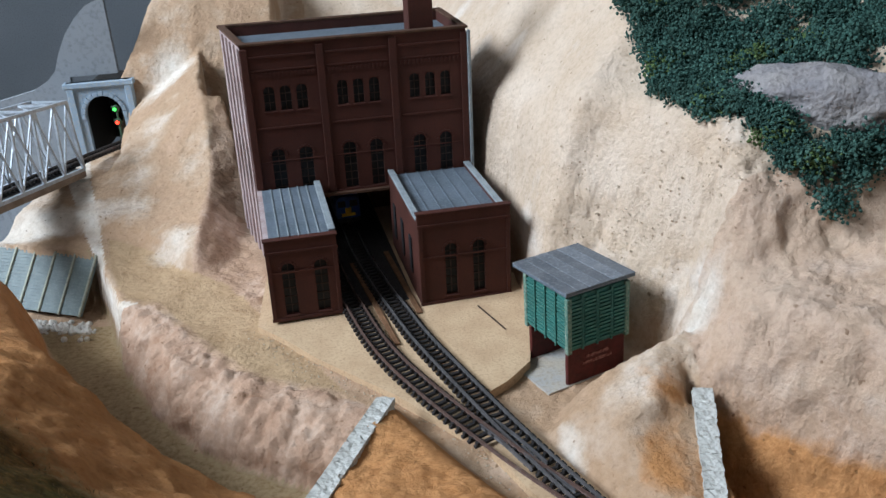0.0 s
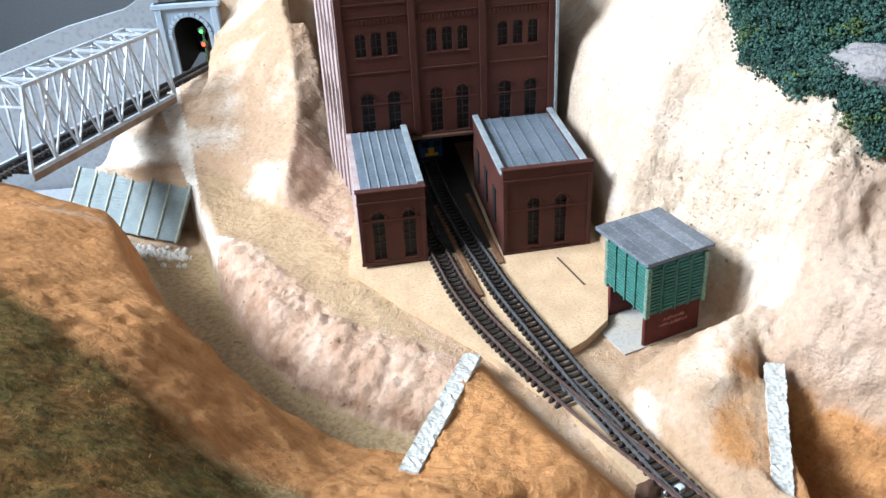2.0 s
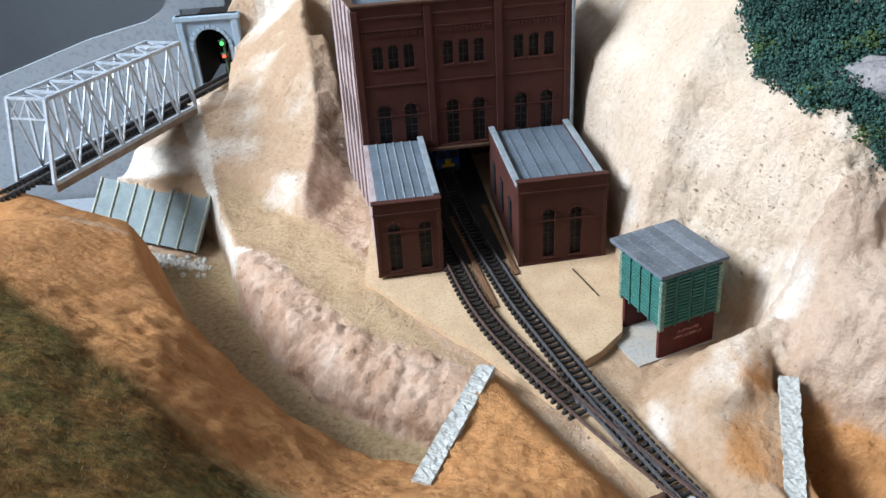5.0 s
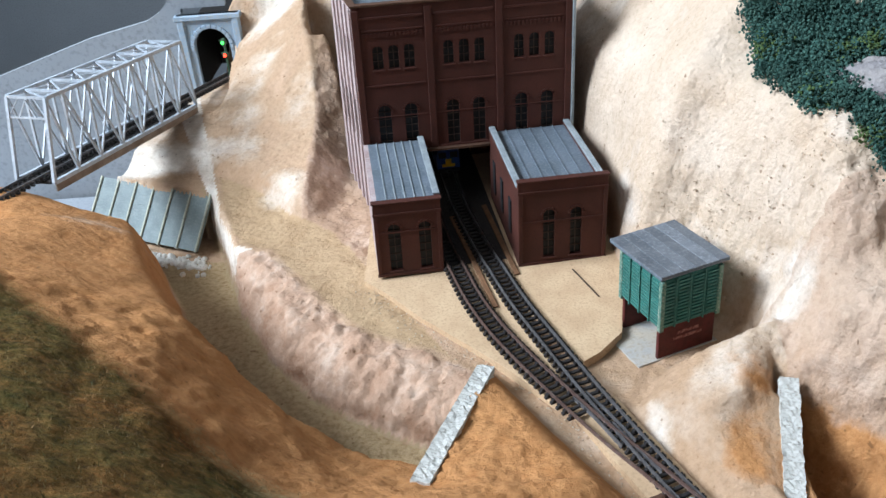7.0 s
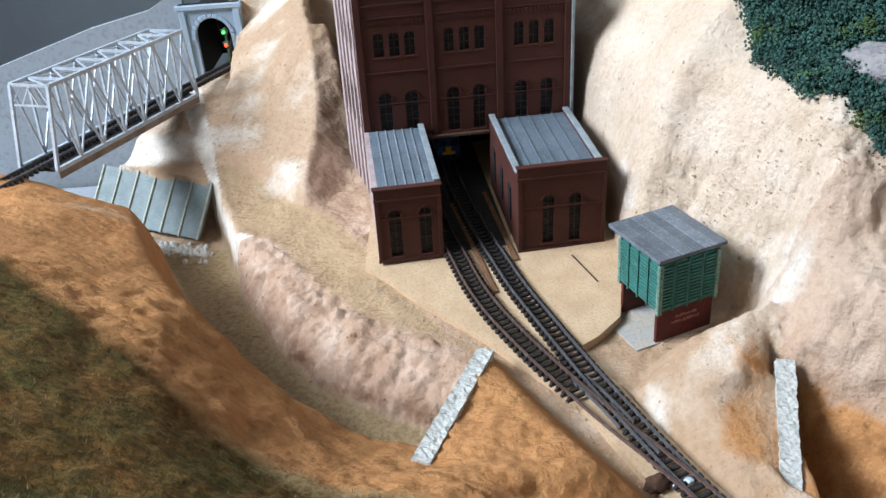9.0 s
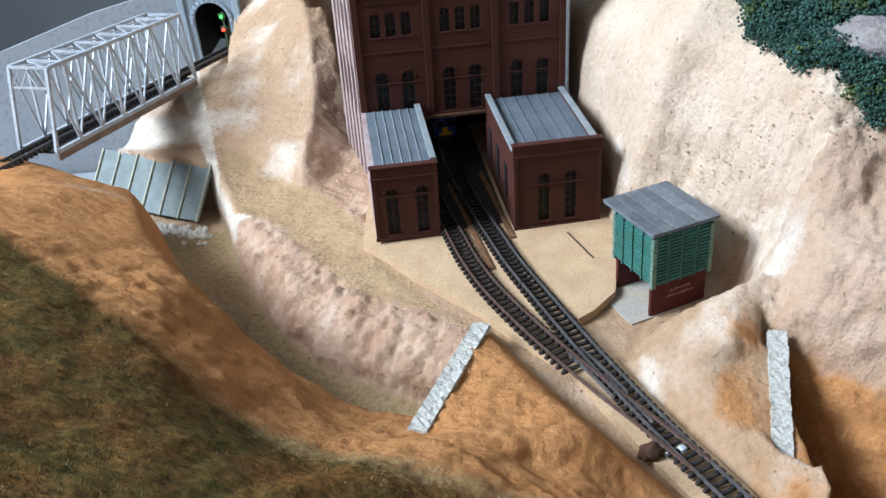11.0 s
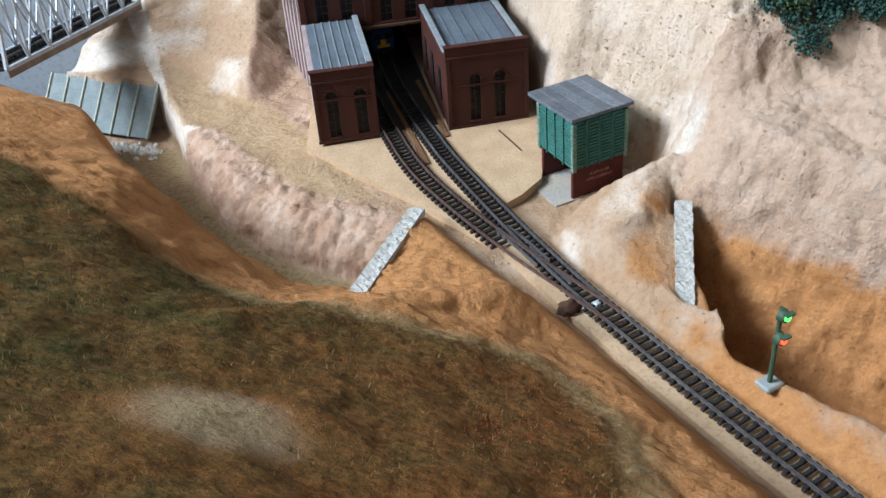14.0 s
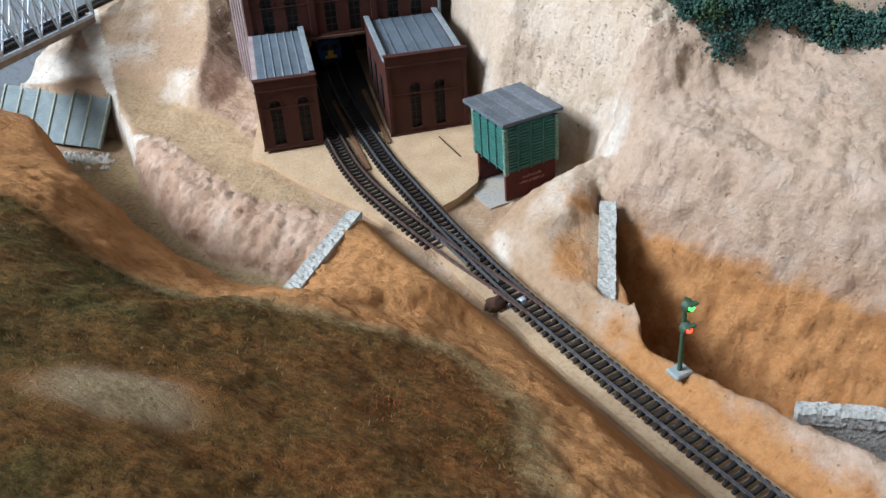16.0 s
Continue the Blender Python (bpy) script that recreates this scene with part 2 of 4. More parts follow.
    rock = np.where((X < np.minimum(-0.0645 - 0.127 * (Y - 0.05), -0.0590 - 0.292 * (Y - 0.0836)) + np.where(Y > 0.09, 0.014, 0.0)) & (Y > 0), rock, -1.0)
    left = np.minimum(left, np.where((X < -0.15) & (scf < 0) & ~behind, basin, 1.0))
    west = np.where((scl > 0) | behind, smax(left, smin(rock, 0.14 + 0 * X, 0.02), 0.004), left)
    # hill over the tunnel and behind the building
    dome = 0.137 - 0.55 * np.maximum(0, -0.205 - X) - 12 * np.maximum(0, -0.205 - X) ** 2 - 7.0 * np.maximum(0, -0.240 - X)
    tun = smin(0.072 + 1.5 * (Y - 0.337), dome, 0.02)
    west = np.where((Y > 0.337) & (X < -0.06), np.maximum(west, tun), west)
    back = smin(0.9 * (Y - 0.36), 0.16 + 0 * X, 0.02)
    west = np.where((X >= -0.066) & (Y > 0.36), np.maximum(west, back), west)
    db2, _ = seg(X, Y, [(-0.205, 0.25), (-0.21, 0.337)])
    west = np.where((db2 < 0.02) & (Y < 0.337), np.minimum(west, 0.016), west)
    west = np.where((db2 < 0.012) & (Y < 0.337), 0.016, west)
    west = np.where(Y > 0.085, np.minimum(west, 0.012 + 4.0 * (X + 0.285 - 0.29 * (Y - 0.07))), west)
    west = np.where((Y > 0.347) & (X < -0.252), -0.6, west)
    return np.where(east, np.maximum(right, np.where(Y > 0.36, west, -1)), west)


def zone_map():
    """Which finish each spot of the land has: turf, pale plaster, brown wash, dust; and chalk white, tan road wash,
    pink crag (also the painted shade on the rock's east face), moss.
    """
    dm, sm = seg(XX, YY, MAIN)
    dt = np.minimum(dm, seg(XX, YY, BRANCH)[0])
    dtf, stf = seg(XX, YY, TURF)
    dbk, sbk = seg(XX, YY, BANK_FOOT)
    dcf, scf = seg(XX, YY, CRAG_FOOT)
    dcl, scl = seg(XX, YY, CRAG_LIP)
    drf, srf = seg(XX, YY, ROCK_FOOT)
    soft = lambda a, b, v: np.clip((v - a) / (b - a), 0, 1)
    ws = (XX - 0.009) * (-0.078) - (YY + 0.11) * (-0.027)
    westward, past_wall = sm < 0, ws < 0
    patch = bump(XX, YY, -0.033, -0.374, 0.021, 0.018)
    turf = np.where(westward, soft(-0.010, 0.012, np.where(stf < 0, dtf, -dtf)), 0) * (1 - 0.9 * patch)
    southern = westward & (((sbk < 0) & (YY < 0.09)) | (past_wall & (YY < -0.10)))
    brown = np.where(southern, soft(0.0, 0.004, np.where(past_wall, dt - 0.016, dbk)), 0) * (1 - 0.55 * bump(XX, YY, -0.215, 0.02, 0.035, 0.03))
    brown = np.maximum(brown, np.where((sm > 0) & (YY < -0.12), soft(0.020, -0.004, ZZ) * soft(0.1, 0.145, XX), 0)) * (1 - patch)
    brown = np.maximum(brown, np.where((sm > 0) & (YY < -0.11), 0.55 * bump(XX, YY, 0.133, -0.138, 0.014, 0.022) + 0.7 * bump(XX, YY, 0.120, -0.175, 0.012, 0.02), 0))
    pale = np.where(sm > 0, soft(0.0, 0.05, ZZ), np.where(YY > 0.0, 0.38 * soft(-0.004, 0.012, np.where(srf < 0, drf, -drf)), 0))
    dust = np.where((sbk > 0) & (scf < 0) & (ws > 0) & (YY < 0.1), 1.0, 0) * soft(0.0, 0.004, dcf) + 0.9 * patch
    chalk = np.where(westward, 0.55 * bump(XX, YY, -0.122, 0.114, 0.024, 0.020) + 0.95 * bump(XX, YY, -0.225, 0.180, 0.07, 0.016) + 0.8 * bump(XX, YY, -0.150, 0.330, 0.03, 0.025), 0)
    chalk = np.maximum(chalk, np.where((scf > 0) & (scl < 0) & (YY > 0.045), 0.7, 0))
    chalk = np.maximum(chalk, np.where(sm > 0, 0.75 * bump(XX, YY, 0.158, -0.100, 0.014, 0.012) + 0.7 * bump(XX, YY, 0.088, -0.150, 0.006, 0.022), 0))
    road = np.where((scl > 0) & (srf > 0) & westward & (ws > 0), soft(0.0, 0.006, dcl), 0)
    pink = np.where((scf > 0) & (scl < 0) & (YY < 0.05) & (ws > 0), soft(-0.001, 0.004, dcl), 0)
    pink = np.maximum(pink, np.where((sm > 0) & (XX > 0.15) & (YY < -0.09), 0.55, 0))
    # rock's east face, towards the mill: its shade is painted with the same wash
    pink = np.maximum(pink, np.where((srf < 0) & westward & (XX > -0.104) & (YY > 0.03) & (YY < 0.26), 0.6, 0))
    moss = np.where(westward, np.exp(-(dtf / 0.012) ** 2) * 0.52 * soft(-0.13, -0.06, XX) + 0.45 * patch, 0)
    moss = np.maximum(moss, np.where((scf < 0) & (sbk > 0), 0.55 * np.exp(-dcf / 0.006), 0))
    return np.stack([turf, pale, brown, dust], -1), np.stack([np.clip(chalk, 0, 1), road, pink, moss], -1)


def land_material():
    m = bpy.data.materials.new("painted_plaster_land")
    m.use_nodes = True
    n, l = m.node_tree.nodes, m.node_tree.links
    p = n["Principled BSDF"]
    co, at = n.new("ShaderNodeTexCoord"), n.new("ShaderNodeAttribute")
    at.attribute_name = "zone"
    sep = n.new("ShaderNodeSeparateColor")
    l.new(at.outputs["Color"], sep.inputs["Color"])
    wash = n.new("ShaderNodeAttribute")
    wash.attribute_name = "wash"
    sep2 = n.new("ShaderNodeSeparateColor")
    l.new(wash.outputs["Color"], sep2.inputs["Color"])

    def tex(scale, detail=6, rough=0.6):
        t = n.new("ShaderNodeTexNoise")
        t.inputs["Scale"].default_value, t.inputs["Detail"].default_value, t.inputs["Roughness"].default_value = scale, detail, rough
        l.new(co.outputs["Object"], t.inputs["Vector"])
        return t.outputs["Fac"]

    def ramp(fac, *stops):
        r = n.new("ShaderNodeValToRGB")
        while len(r.color_ramp.elements) < len(stops):
            r.color_ramp.elements.new(0.5)
        for e, (pos, c) in zip(r.color_ramp.elements, stops):
            e.position, e.color = pos, (*c, 1)
        l.new(fac, r.inputs["Fac"])
        return r.outputs["Color"]

    def blend(fac, a, b):
        x = n.new("ShaderNodeMix")
        x.data_type = "RGBA"
        l.new(fac, x.inputs["Factor"])
        l.new(a, x.inputs["A"])
        l.new(b, x.inputs["B"])
        return x.outputs["Result"]

    def worn(mask, nz, width=0.35):
        """A mask whose border is broken up by the noise."""
        a = n.new("ShaderNodeMath")
        a.operation = "ADD"
        l.new(mask, a.inputs[0])
        l.new(nz, a.inputs[1])
        r = n.new("ShaderNodeMapRange")
        r.inputs["From Min"].default_value, r.inputs["From Max"].default_value = 1.0 - width / 2, 1.0 + width / 2
        l.new(a.outputs[0], r.inputs["Value"])
        return r.outputs["Result"]

    n1, n2, n3, n5 = tex(18), tex(70), tex(320, 8, 0.7), tex(38, 5, 0.7)
    sand = ramp(n1, (0.3, (0.52, 0.36, 0.25)), (0.5, (0.44, 0.29, 0.18)), (0.7, (0.58, 0.46, 0.36)))
    pale = ramp(n1, (0.32, (0.68, 0.56, 0.45)), (0.55, (0.60, 0.465, 0.345)), (0.72, (0.74, 0.66, 0.585)))
    brown = ramp(n2, (0.3, (0.44, 0.195, 0.070)), (0.55, (0.51, 0.25, 0.10)), (0.75, (0.37, 0.155, 0.054)))
    dust = ramp(n3, (0.35, (0.33, 0.23, 0.12)), (0.6, (0.46, 0.34, 0.20)))
    road = ramp(n2, (0.3, (0.40, 0.265, 0.15)), (0.6, (0.48, 0.335, 0.20)), (0.8, (0.34, 0.215, 0.12)))
    pink = ramp(n5, (0.3, (0.35, 0.20, 0.125)), (0.52, (0.49, 0.33, 0.235)), (0.7, (0.59, 0.45, 0.355)))
    chalk = ramp(n2, (0.3, (0.78, 0.73, 0.66)), (0.7, (0.66, 0.57, 0.47)))
    moss = ramp(n3, (0.35, (0.20, 0.16, 0.07)), (0.65, (0.36, 0.29, 0.16)))
    green = ramp(n3, (0.3, (0.024, 0.026, 0.007)), (0.5, (0.072, 0.066, 0.016)), (0.75, (0.16, 0.115, 0.036)))
    tawny = ramp(n3, (0.3, (0.08, 0.036, 0.010)), (0.55, (0.21, 0.088, 0.024)), (0.75, (0.35, 0.145, 0.040)))
    place, tint = n.new("ShaderNodeSeparateXYZ"), n.new("ShaderNodeMapRange")
    l.new(co.outputs["Object"], place.inputs[0])
    l.new(place.outputs["X"], tint.inputs["Value"])
    tint.inputs["From Min"].default_value, tint.inputs["From Max"].default_value = -0.06, 0.05
    tint.inputs["To Min"].default_value, tint.inputs["To Max"].default_value = 0.46, 0.70
    turf = blend(worn(tint.outputs["Result"], n5, 0.45), green, tawny)
    c = blend(worn(sep.outputs["Green"], n1), sand, pale)
    c = blend(worn(sep2.outputs["Green"], n2, 0.5), c, road)
    c = blend(worn(sep2.outputs["Blue"], n5, 0.5), c, pink)
    c = blend(worn(sep.outputs["Blue"], n2), c, brown)
    c = blend(worn(at.outputs["Alpha"], n3), c, dust)
    c = blend(worn(sep2.outputs["Red"], n5, 0.5), c, chalk)
    c = blend(worn(sep.outputs["Red"], n3, 0.5), c, turf)
    c = blend(worn(wash.outputs["Alpha"], n3, 0.5), c, moss)
    dark = n.new("ShaderNodeMix")
    dark.data_type, dark.blend_type = "RGBA", "MULTIPLY"
    dark.inputs["Factor"].default_value = 0.35
    l.new(c, dark.inputs["A"])
    l.new(ramp(n3, (0.34, (0.55, 0.5, 0.45)), (0.55, (1, 1, 1))), dark.inputs["B"])
    speck = n.new("ShaderNodeMapRange")
    speck.inputs["From Min"].default_value, speck.inputs["From Max"].default_value, speck.inputs["To Max"].default_value = 0.73, 0.78, 0.6
    l.new(tex(260, 1, 0.4), speck.inputs["Value"])
    pits = n.new("ShaderNodeMix")
    pits.data_type = "RGBA"
    l.new(speck.outputs["Result"], pits.inputs["Factor"])
    l.new(dark.outputs["Result"], pits.inputs["A"])
    pits.inputs["B"].default_value = (0.16, 0.08, 0.035, 1)
    l.new(pits.outputs["Result"], p.inputs["Base Color"])
    p.inputs["Roughness"].default_value, p.inputs["Specular IOR Level"].default_value = 0.9, 0.15
    b1, b2 = n.new("ShaderNodeBump"), n.new("ShaderNodeBump")
    b1.inputs["Strength"].default_value, b1.inputs["Distance"].default_value = 0.75, 0.004
    b2.inputs["Strength"].default_value, b2.inputs["Distance"].default_value = 0.8, 0.0018
    l.new(n2, b1.inputs["Height"])
    l.new(n3, b2.inputs["Height"])
    l.new(b1.outputs["Normal"], b2.inputs["Normal"])
    l.new(b2.outputs["Normal"], p.inputs["Normal"])
    return m


def spaced(lo, a, b, hi, wide, tight):
    """Grid lines, closely set between a and b."""
    return np.concatenate([np.arange(lo, a - wide / 2, wide), np.arange(a, b, tight), np.arange(b, hi, wide)])


GX = spaced(-0.60, -0.300, 0.262, 0.60, 0.006, 0.00165)
GY = spaced(-0.66, -0.420, 0.352, 0.66, 0.006, 0.00165)
XX, YY = np.meshgrid(GX, GY)
ZZ = ground(XX, YY)
for _ in range(2):
    pad = np.pad(ZZ, 1, mode="edge")
    soft_z = (pad[:-2, 1:-1] + pad[2:, 1:-1] + pad[1:-1, :-2] + pad[1:-1, 2:] + 2 * ZZ) / 6
    ZZ = np.where(np.abs(soft_z - ZZ) > 0.006, ZZ, soft_z)
DT = np.minimum(seg(XX, YY, MAIN)[0], seg(XX, YY, BRANCH)[0])
CALM = np.clip((DT - 0.018) / 0.03, 0, 1)
ZONE, WASH = zone_map()
# relief: broad swells, plaster lumps, clods on the banks, pocks on the hillside; pushed out along the slope
EASTERN = seg(XX, YY, MAIN)[1] > 0
LUMPY = np.clip(0.45 + 1.6 * WASH[:, :, 2] * np.where((XX < 0) & (YY > 0.05), 0.15, 1.0) - 0.12 * ZONE[:, :, 2] - 0.4 * ZONE[:, :, 3] - 0.25 * WASH[:, :, 1] - 0.3 * ZONE[:, :, 0] + 0.5 * (ZONE[:, :, 2] * (YY < -0.11)), 0.08, 2.2) * np.where(EASTERN & (YY > -0.03), 0.4, 1.0)
POCKED = np.where(EASTERN, bump(XX, YY, 0.128, -0.018, 0.012, 0.014) + bump(XX, YY, 0.146, -0.043, 0.012, 0.016) + bump(XX, YY, 0.166, -0.070, 0.014, 0.018) + 0.7 * bump(XX, YY, 0.185, -0.085, 0.016, 0.02), 0)
SEEN = (XX > -0.31) & (XX < 0.27) & (YY > -0.43) & (YY < 0.40)


def relief(x, y, z, rough, pock):
    q = Vector((x, y, z))
    h = 0.0022 * noise.noise(q * 34) + rough * (0.0022 * noise.noise(q * 85) + 0.0016 * abs(noise.noise(q * 150)) + 0.0013 * noise.noise(q * 280))
    if pock > 0.1:
        h -= pock * (0.0075 * max(0.0, noise.noise(q * 190) - 0.12) + 0.0016 * noise.noise(q * 110))
    return h


RELIEF = np.array([relief(*r) if k else 0.0 for k, *r in zip(SEEN.ravel(), XX.ravel(), YY.ravel(), ZZ.ravel(), LUMPY.ravel(), POCKED.ravel())]).reshape(XX.shape) * CALM
SLY, SLX = np.gradient(ZZ, GY, GX)
SLOPE = np.minimum(np.hypot(SLX, SLY), 2.5) / np.maximum(np.hypot(SLX, SLY), 1e-6)
SLX, SLY = SLX * SLOPE, SLY * SLOPE
LEN = np.sqrt(1 + SLX ** 2 + SLY ** 2)
PUSH = np.clip(RELIEF, -0.004, 0.004)
NX, NY = len(GX), len(GY)
idx = np.arange(NX * NY).reshape(NY, NX)
quads = np.stack([idx[:-1, :-1].ravel(), idx[:-1, 1:].ravel(), idx[1:, 1:].ravel(), idx[1:, :-1].ravel()], 1)
me = bpy.data.meshes.new("ground")
# the mouth of the tunnel is left open
QX, QY = XX.ravel()[quads].mean(1), YY.ravel()[quads].mean(1)
quads = quads[~((np.abs(QX + 0.2095) < 0.0165) & (QY > 0.3325) & (QY < 0.3440))]
me.from_pydata(np.stack([(XX - PUSH * SLX / LEN).ravel(), (YY - PUSH * SLY / LEN).ravel(), (ZZ + PUSH / LEN).ravel()], 1).tolist(), [], quads.tolist())
ZZ = ZZ + PUSH / LEN
me.polygons.foreach_set("use_smooth", [True] * len(me.polygons))
me.materials.append(land_material())
for attr, values in (("zone", ZONE), ("wash", WASH)):
    layer = me.color_attributes.new(attr, "FLOAT_COLOR", "POINT")
    layer.data.foreach_set("color", values.reshape(-1).astype(np.float32))
tagged(new("ground", me), "lumpy painted plaster land of a model railway", "ground", kind="structure")


def cell(x, y):
    return min(max(int(np.searchsorted(GY, y)), 0), NY - 1), min(max(int(np.searchsorted(GX, x)), 0), NX - 1)


def land(x, y):
    return float(ZZ[cell(x, y)])


# ---- the room ----
WINDOW_Y0, WINDOW_Y1, WINDOW_Z0, WINDOW_Z1 = -0.85, 0.29, 0.9, 1.69
room = thing("room_floor", "grey floor of the room", "floor", kind="structure")
part("floor_slab", boxes((-1.6, 2.2, -2.4, 2.2, -1.0, -0.9)), WALLGREY, room)
for nm, lab, b in (("wall_north", "plain grey room wall", (-1.6, 2.2, 2.2, 2.3, -0.9, 1.7)), ("wall_south", "plain pale room wall", (-1.6, 2.2, -2.5, -2.4, -0.9, 1.7)), ("wall_east", "plain pale room wall beside the layout", (2.2, 2.3, -2.4, 2.2, -0.9, 1.7))):
    w = thing(nm, lab, "wall", kind="structure")
    part("wall_face", boxes(b), WALLGREY if nm == "wall_north" else PALEWALL, w)
w = thing("wall_west", "plain room wall with a window opening", "wall", kind="structure")
part("wall_face", boxes((-1.7, -1.605, -2.4, WINDOW_Y0, -0.9, 1.7), (-1.7, -1.6, WINDOW_Y1, 2.2, -0.9, 1.7), (-1.7, -1.6, WINDOW_Y0, WINDOW_Y1, -0.9, WINDOW_Z0), (-1.7, -1.6, WINDOW_Y0, WINDOW_Y1, WINDOW_Z1, 1.7)), PALEWALL, w)
tagged(part("ceiling", boxes((-1.7, 2.3, -2.5, 2.3, 1.7, 1.8)), PALEWALL), "plain pale room ceiling", "ceiling", kind="structure")
tagged(part("table_frame", boxes((-0.58, 0.58, -0.64, 0.34, -0.16, -0.10), (-0.24, 0.58, 0.34, 0.64, -0.16, -0.10), (-0.5, -0.44, -0.5, -0.44, -0.9, -0.16), (0.44, 0.5, -0.5, -0.44, -0.9, -0.16), (-0.2, -0.14, 0.5, 0.56, -0.9, -0.16), (0.44, 0.5, 0.5, 0.56, -0.9, -0.16)), BOARD), "plain wooden baseboard frame under the layout", "table", kind="structure")

# edge board of the layout, its top cut to the land
edge_prof = [(-0.60, -0.03), (-0.416, 0.026), (-0.323, 0.055), (-0.268, 0.067), (-0.255, 0.074), (-0.247, 0.082), (-0.2405, 0.097), (-0.2355, 0.106), (-0.232, 0.112), (-0.222, 0.124), (-0.211, 0.134), (-0.195, 0.140)]
bm = bmesh.new()
for y in (0.345, 0.350):
    for x, z in edge_prof:
        bm.verts.new((x, y, z)), bm.verts.new((x, y, -0.16 if x < -0.236 else 0.076))
bm.verts.ensure_lookup_table()
k = len(edge_prof)
for i in range(k - 1):
    a, b, c, d = 2 * i, 2 * i + 2, 2 * (i + k), 2 * (i + k) + 2
    for q in ((a, a + 1, b + 1, b), (c, d, d + 1, c + 1), (a, b, d, c)):
        bm.faces.new([bm.verts[v] for v in q])
tagged(part("edge_board", bm, BOARD), "pale grey edge board with its top cut to the hill", "board", kind="structure")


# ---- tracks ----
def smooth_line(pts, gap):
    """Evenly spaced points and headings along a rounded line."""
    p = [Vector(q) for q in pts]
    dense = []
    for i in range(len(p) - 1):
        a, b, c, d = p[max(i - 1, 0)], p[i], p[i + 1], p[min(i + 2, len(p) - 1)]
        for s in range(24):
            t = s / 24
            dense.append(0.5 * (2 * b + (c - a) * t + (2 * a - 5 * b + 4 * c - d) * t * t + (3 * b - a - 3 * c + d) * t ** 3))
    out, left = [], 0.0
    for a, b in zip(dense[:-1], dense[1:]):
        dist = (b - a).length
        while left < dist:
            out.append((a.lerp(b, left / dist), (b - a).normalized()))
            left += gap
        left -= dist
    return out


GAUGE, TIE_PITCH, TIE_LEN = 0.009, 0.0046, 0.0148


def rail_mesh(line, off, z=0.0020, w=0.00048, h=0.0019):
    bm = bmesh.new()
    ring = []
    for p, d in line:
        nrm = Vector((-d.y, d.x))
        row = []
        for dx, dz in ((-w, 0), (-w * 0.35, h * 0.35), (-w * 0.6, h * 0.75), (-w * 0.6, h), (w * 0.6, h), (w * 0.6, h * 0.75), (w * 0.35, h * 0.35), (w, 0)):
            q = p + nrm * (off + dx)
            row.append(bm.verts.new((q.x, q.y, z + dz)))
        ring.append(row)
    for a, b in zip(ring[:-1], ring[1:]):
        for i in range(len(a) - 1):
            bm.faces.new((a[i], a[i + 1], b[i + 1], b[i]))
    return bm


tie_bm = bmesh.new()
box(tie_bm, -TIE_LEN / 2, TIE_LEN / 2, -0.00095, 0.00095, 0, 0.0016, bevel=0.0003)
for sx in (-1, 1):
    for e in (-1, 1):
        box(tie_bm, sx * GAUGE / 2 + e * 0.0013 - 0.0006, sx * GAUGE / 2 + e * 0.0013 + 0.0006, -0.0009, 0.0009, 0.0017, 0.0027)
TIE_MESH = mesh_of("tie", tie_bm, TIE)


def track(label, pts, z=0.0005, skip=None, only=300, steel=RAIL):
    t = thing("track", label, "track", group="tracks")
    fine = smooth_line(pts, 0.003)
    for s in (-1, 1):
        ob = part("rail", rail_mesh(fine, s * GAUGE / 2), steel, t)
        ob.location.z = z
    count = 0
    for p, d in smooth_line(pts, TIE_PITCH):
        if skip and skip(p):
            continue
        count += 1
        if count > only:
            break
        ob = new("tie", TIE_MESH)
        ob.matrix_world = pose(p.x, p.y, z, 0, 0, math.degrees(math.atan2(d.y, d.x)) - 90)
        ob.parent = t
    return t


track("grey steel main track on black plastic ties", [q for q in MAIN if q[1] < 0.36])
track("brown-railed branch track curving out of the mill", [q for q in BRANCH if q[1] < 0.36], z=0.0008, skip=lambda p: p.y < -0.137, steel=BROWNRAIL)

# frog, guard rails and pale rail joints of the turnout
points = thing("turnout_frog", "black plastic turnout frog with steel guard rails", "turnout")
fl = smooth_line([(0.0560, -0.123), (0.0640, -0.1375), (0.0760, -0.1640), (0.0840, -0.1790)], 0.003)
part("guard_rail", rail_mesh(fl[:14], 0.0032), RAIL, points)
part("guard_rail", rail_mesh(fl[:14], -0.0042), RAIL, points)
part("point_blade", rail_mesh(fl[8:], 0.0008), RAIL, points)
motor = thing("point_motor", "dark brown lump of a turnout motor with a steel lever", "motor", pose(0.0795, -0.1925, 0.0, 0, 0, 30))
bm = bmesh.new()
r = bmesh.ops.create_icosphere(bm, subdivisions=3, radius=1.0)
for v in r["verts"]:
    v.co = Vector((v.co.x * 0.0056, v.co.y * 0.0044, max(v.co.z, -0.8) * 0.0036)) * (1 + 0.45 * noise.noise(v.co * 2.5))
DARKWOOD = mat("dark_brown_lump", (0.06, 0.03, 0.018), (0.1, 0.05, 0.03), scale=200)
part("lump", bm, DARKWOOD, motor, smooth=True).location.z = 0.0005
part("lever", boxes((0.004, 0.013, -0.007, -0.004, -0.001, 0.0015), (0.0095, 0.0125, -0.0085, -0.0055, 0.0, 0.003), bevel=0.0004), SILVER, motor, "bare steel lever")

# cork roadbed and chipboard plates under the tracks
CHIP = mat("chipboard", (0.56, 0.40, 0.25), (0.48, 0.33, 0.2), (0.36, 0.24, 0.14), scale=60, fine=650, bump=0.5, dist=0.0006)


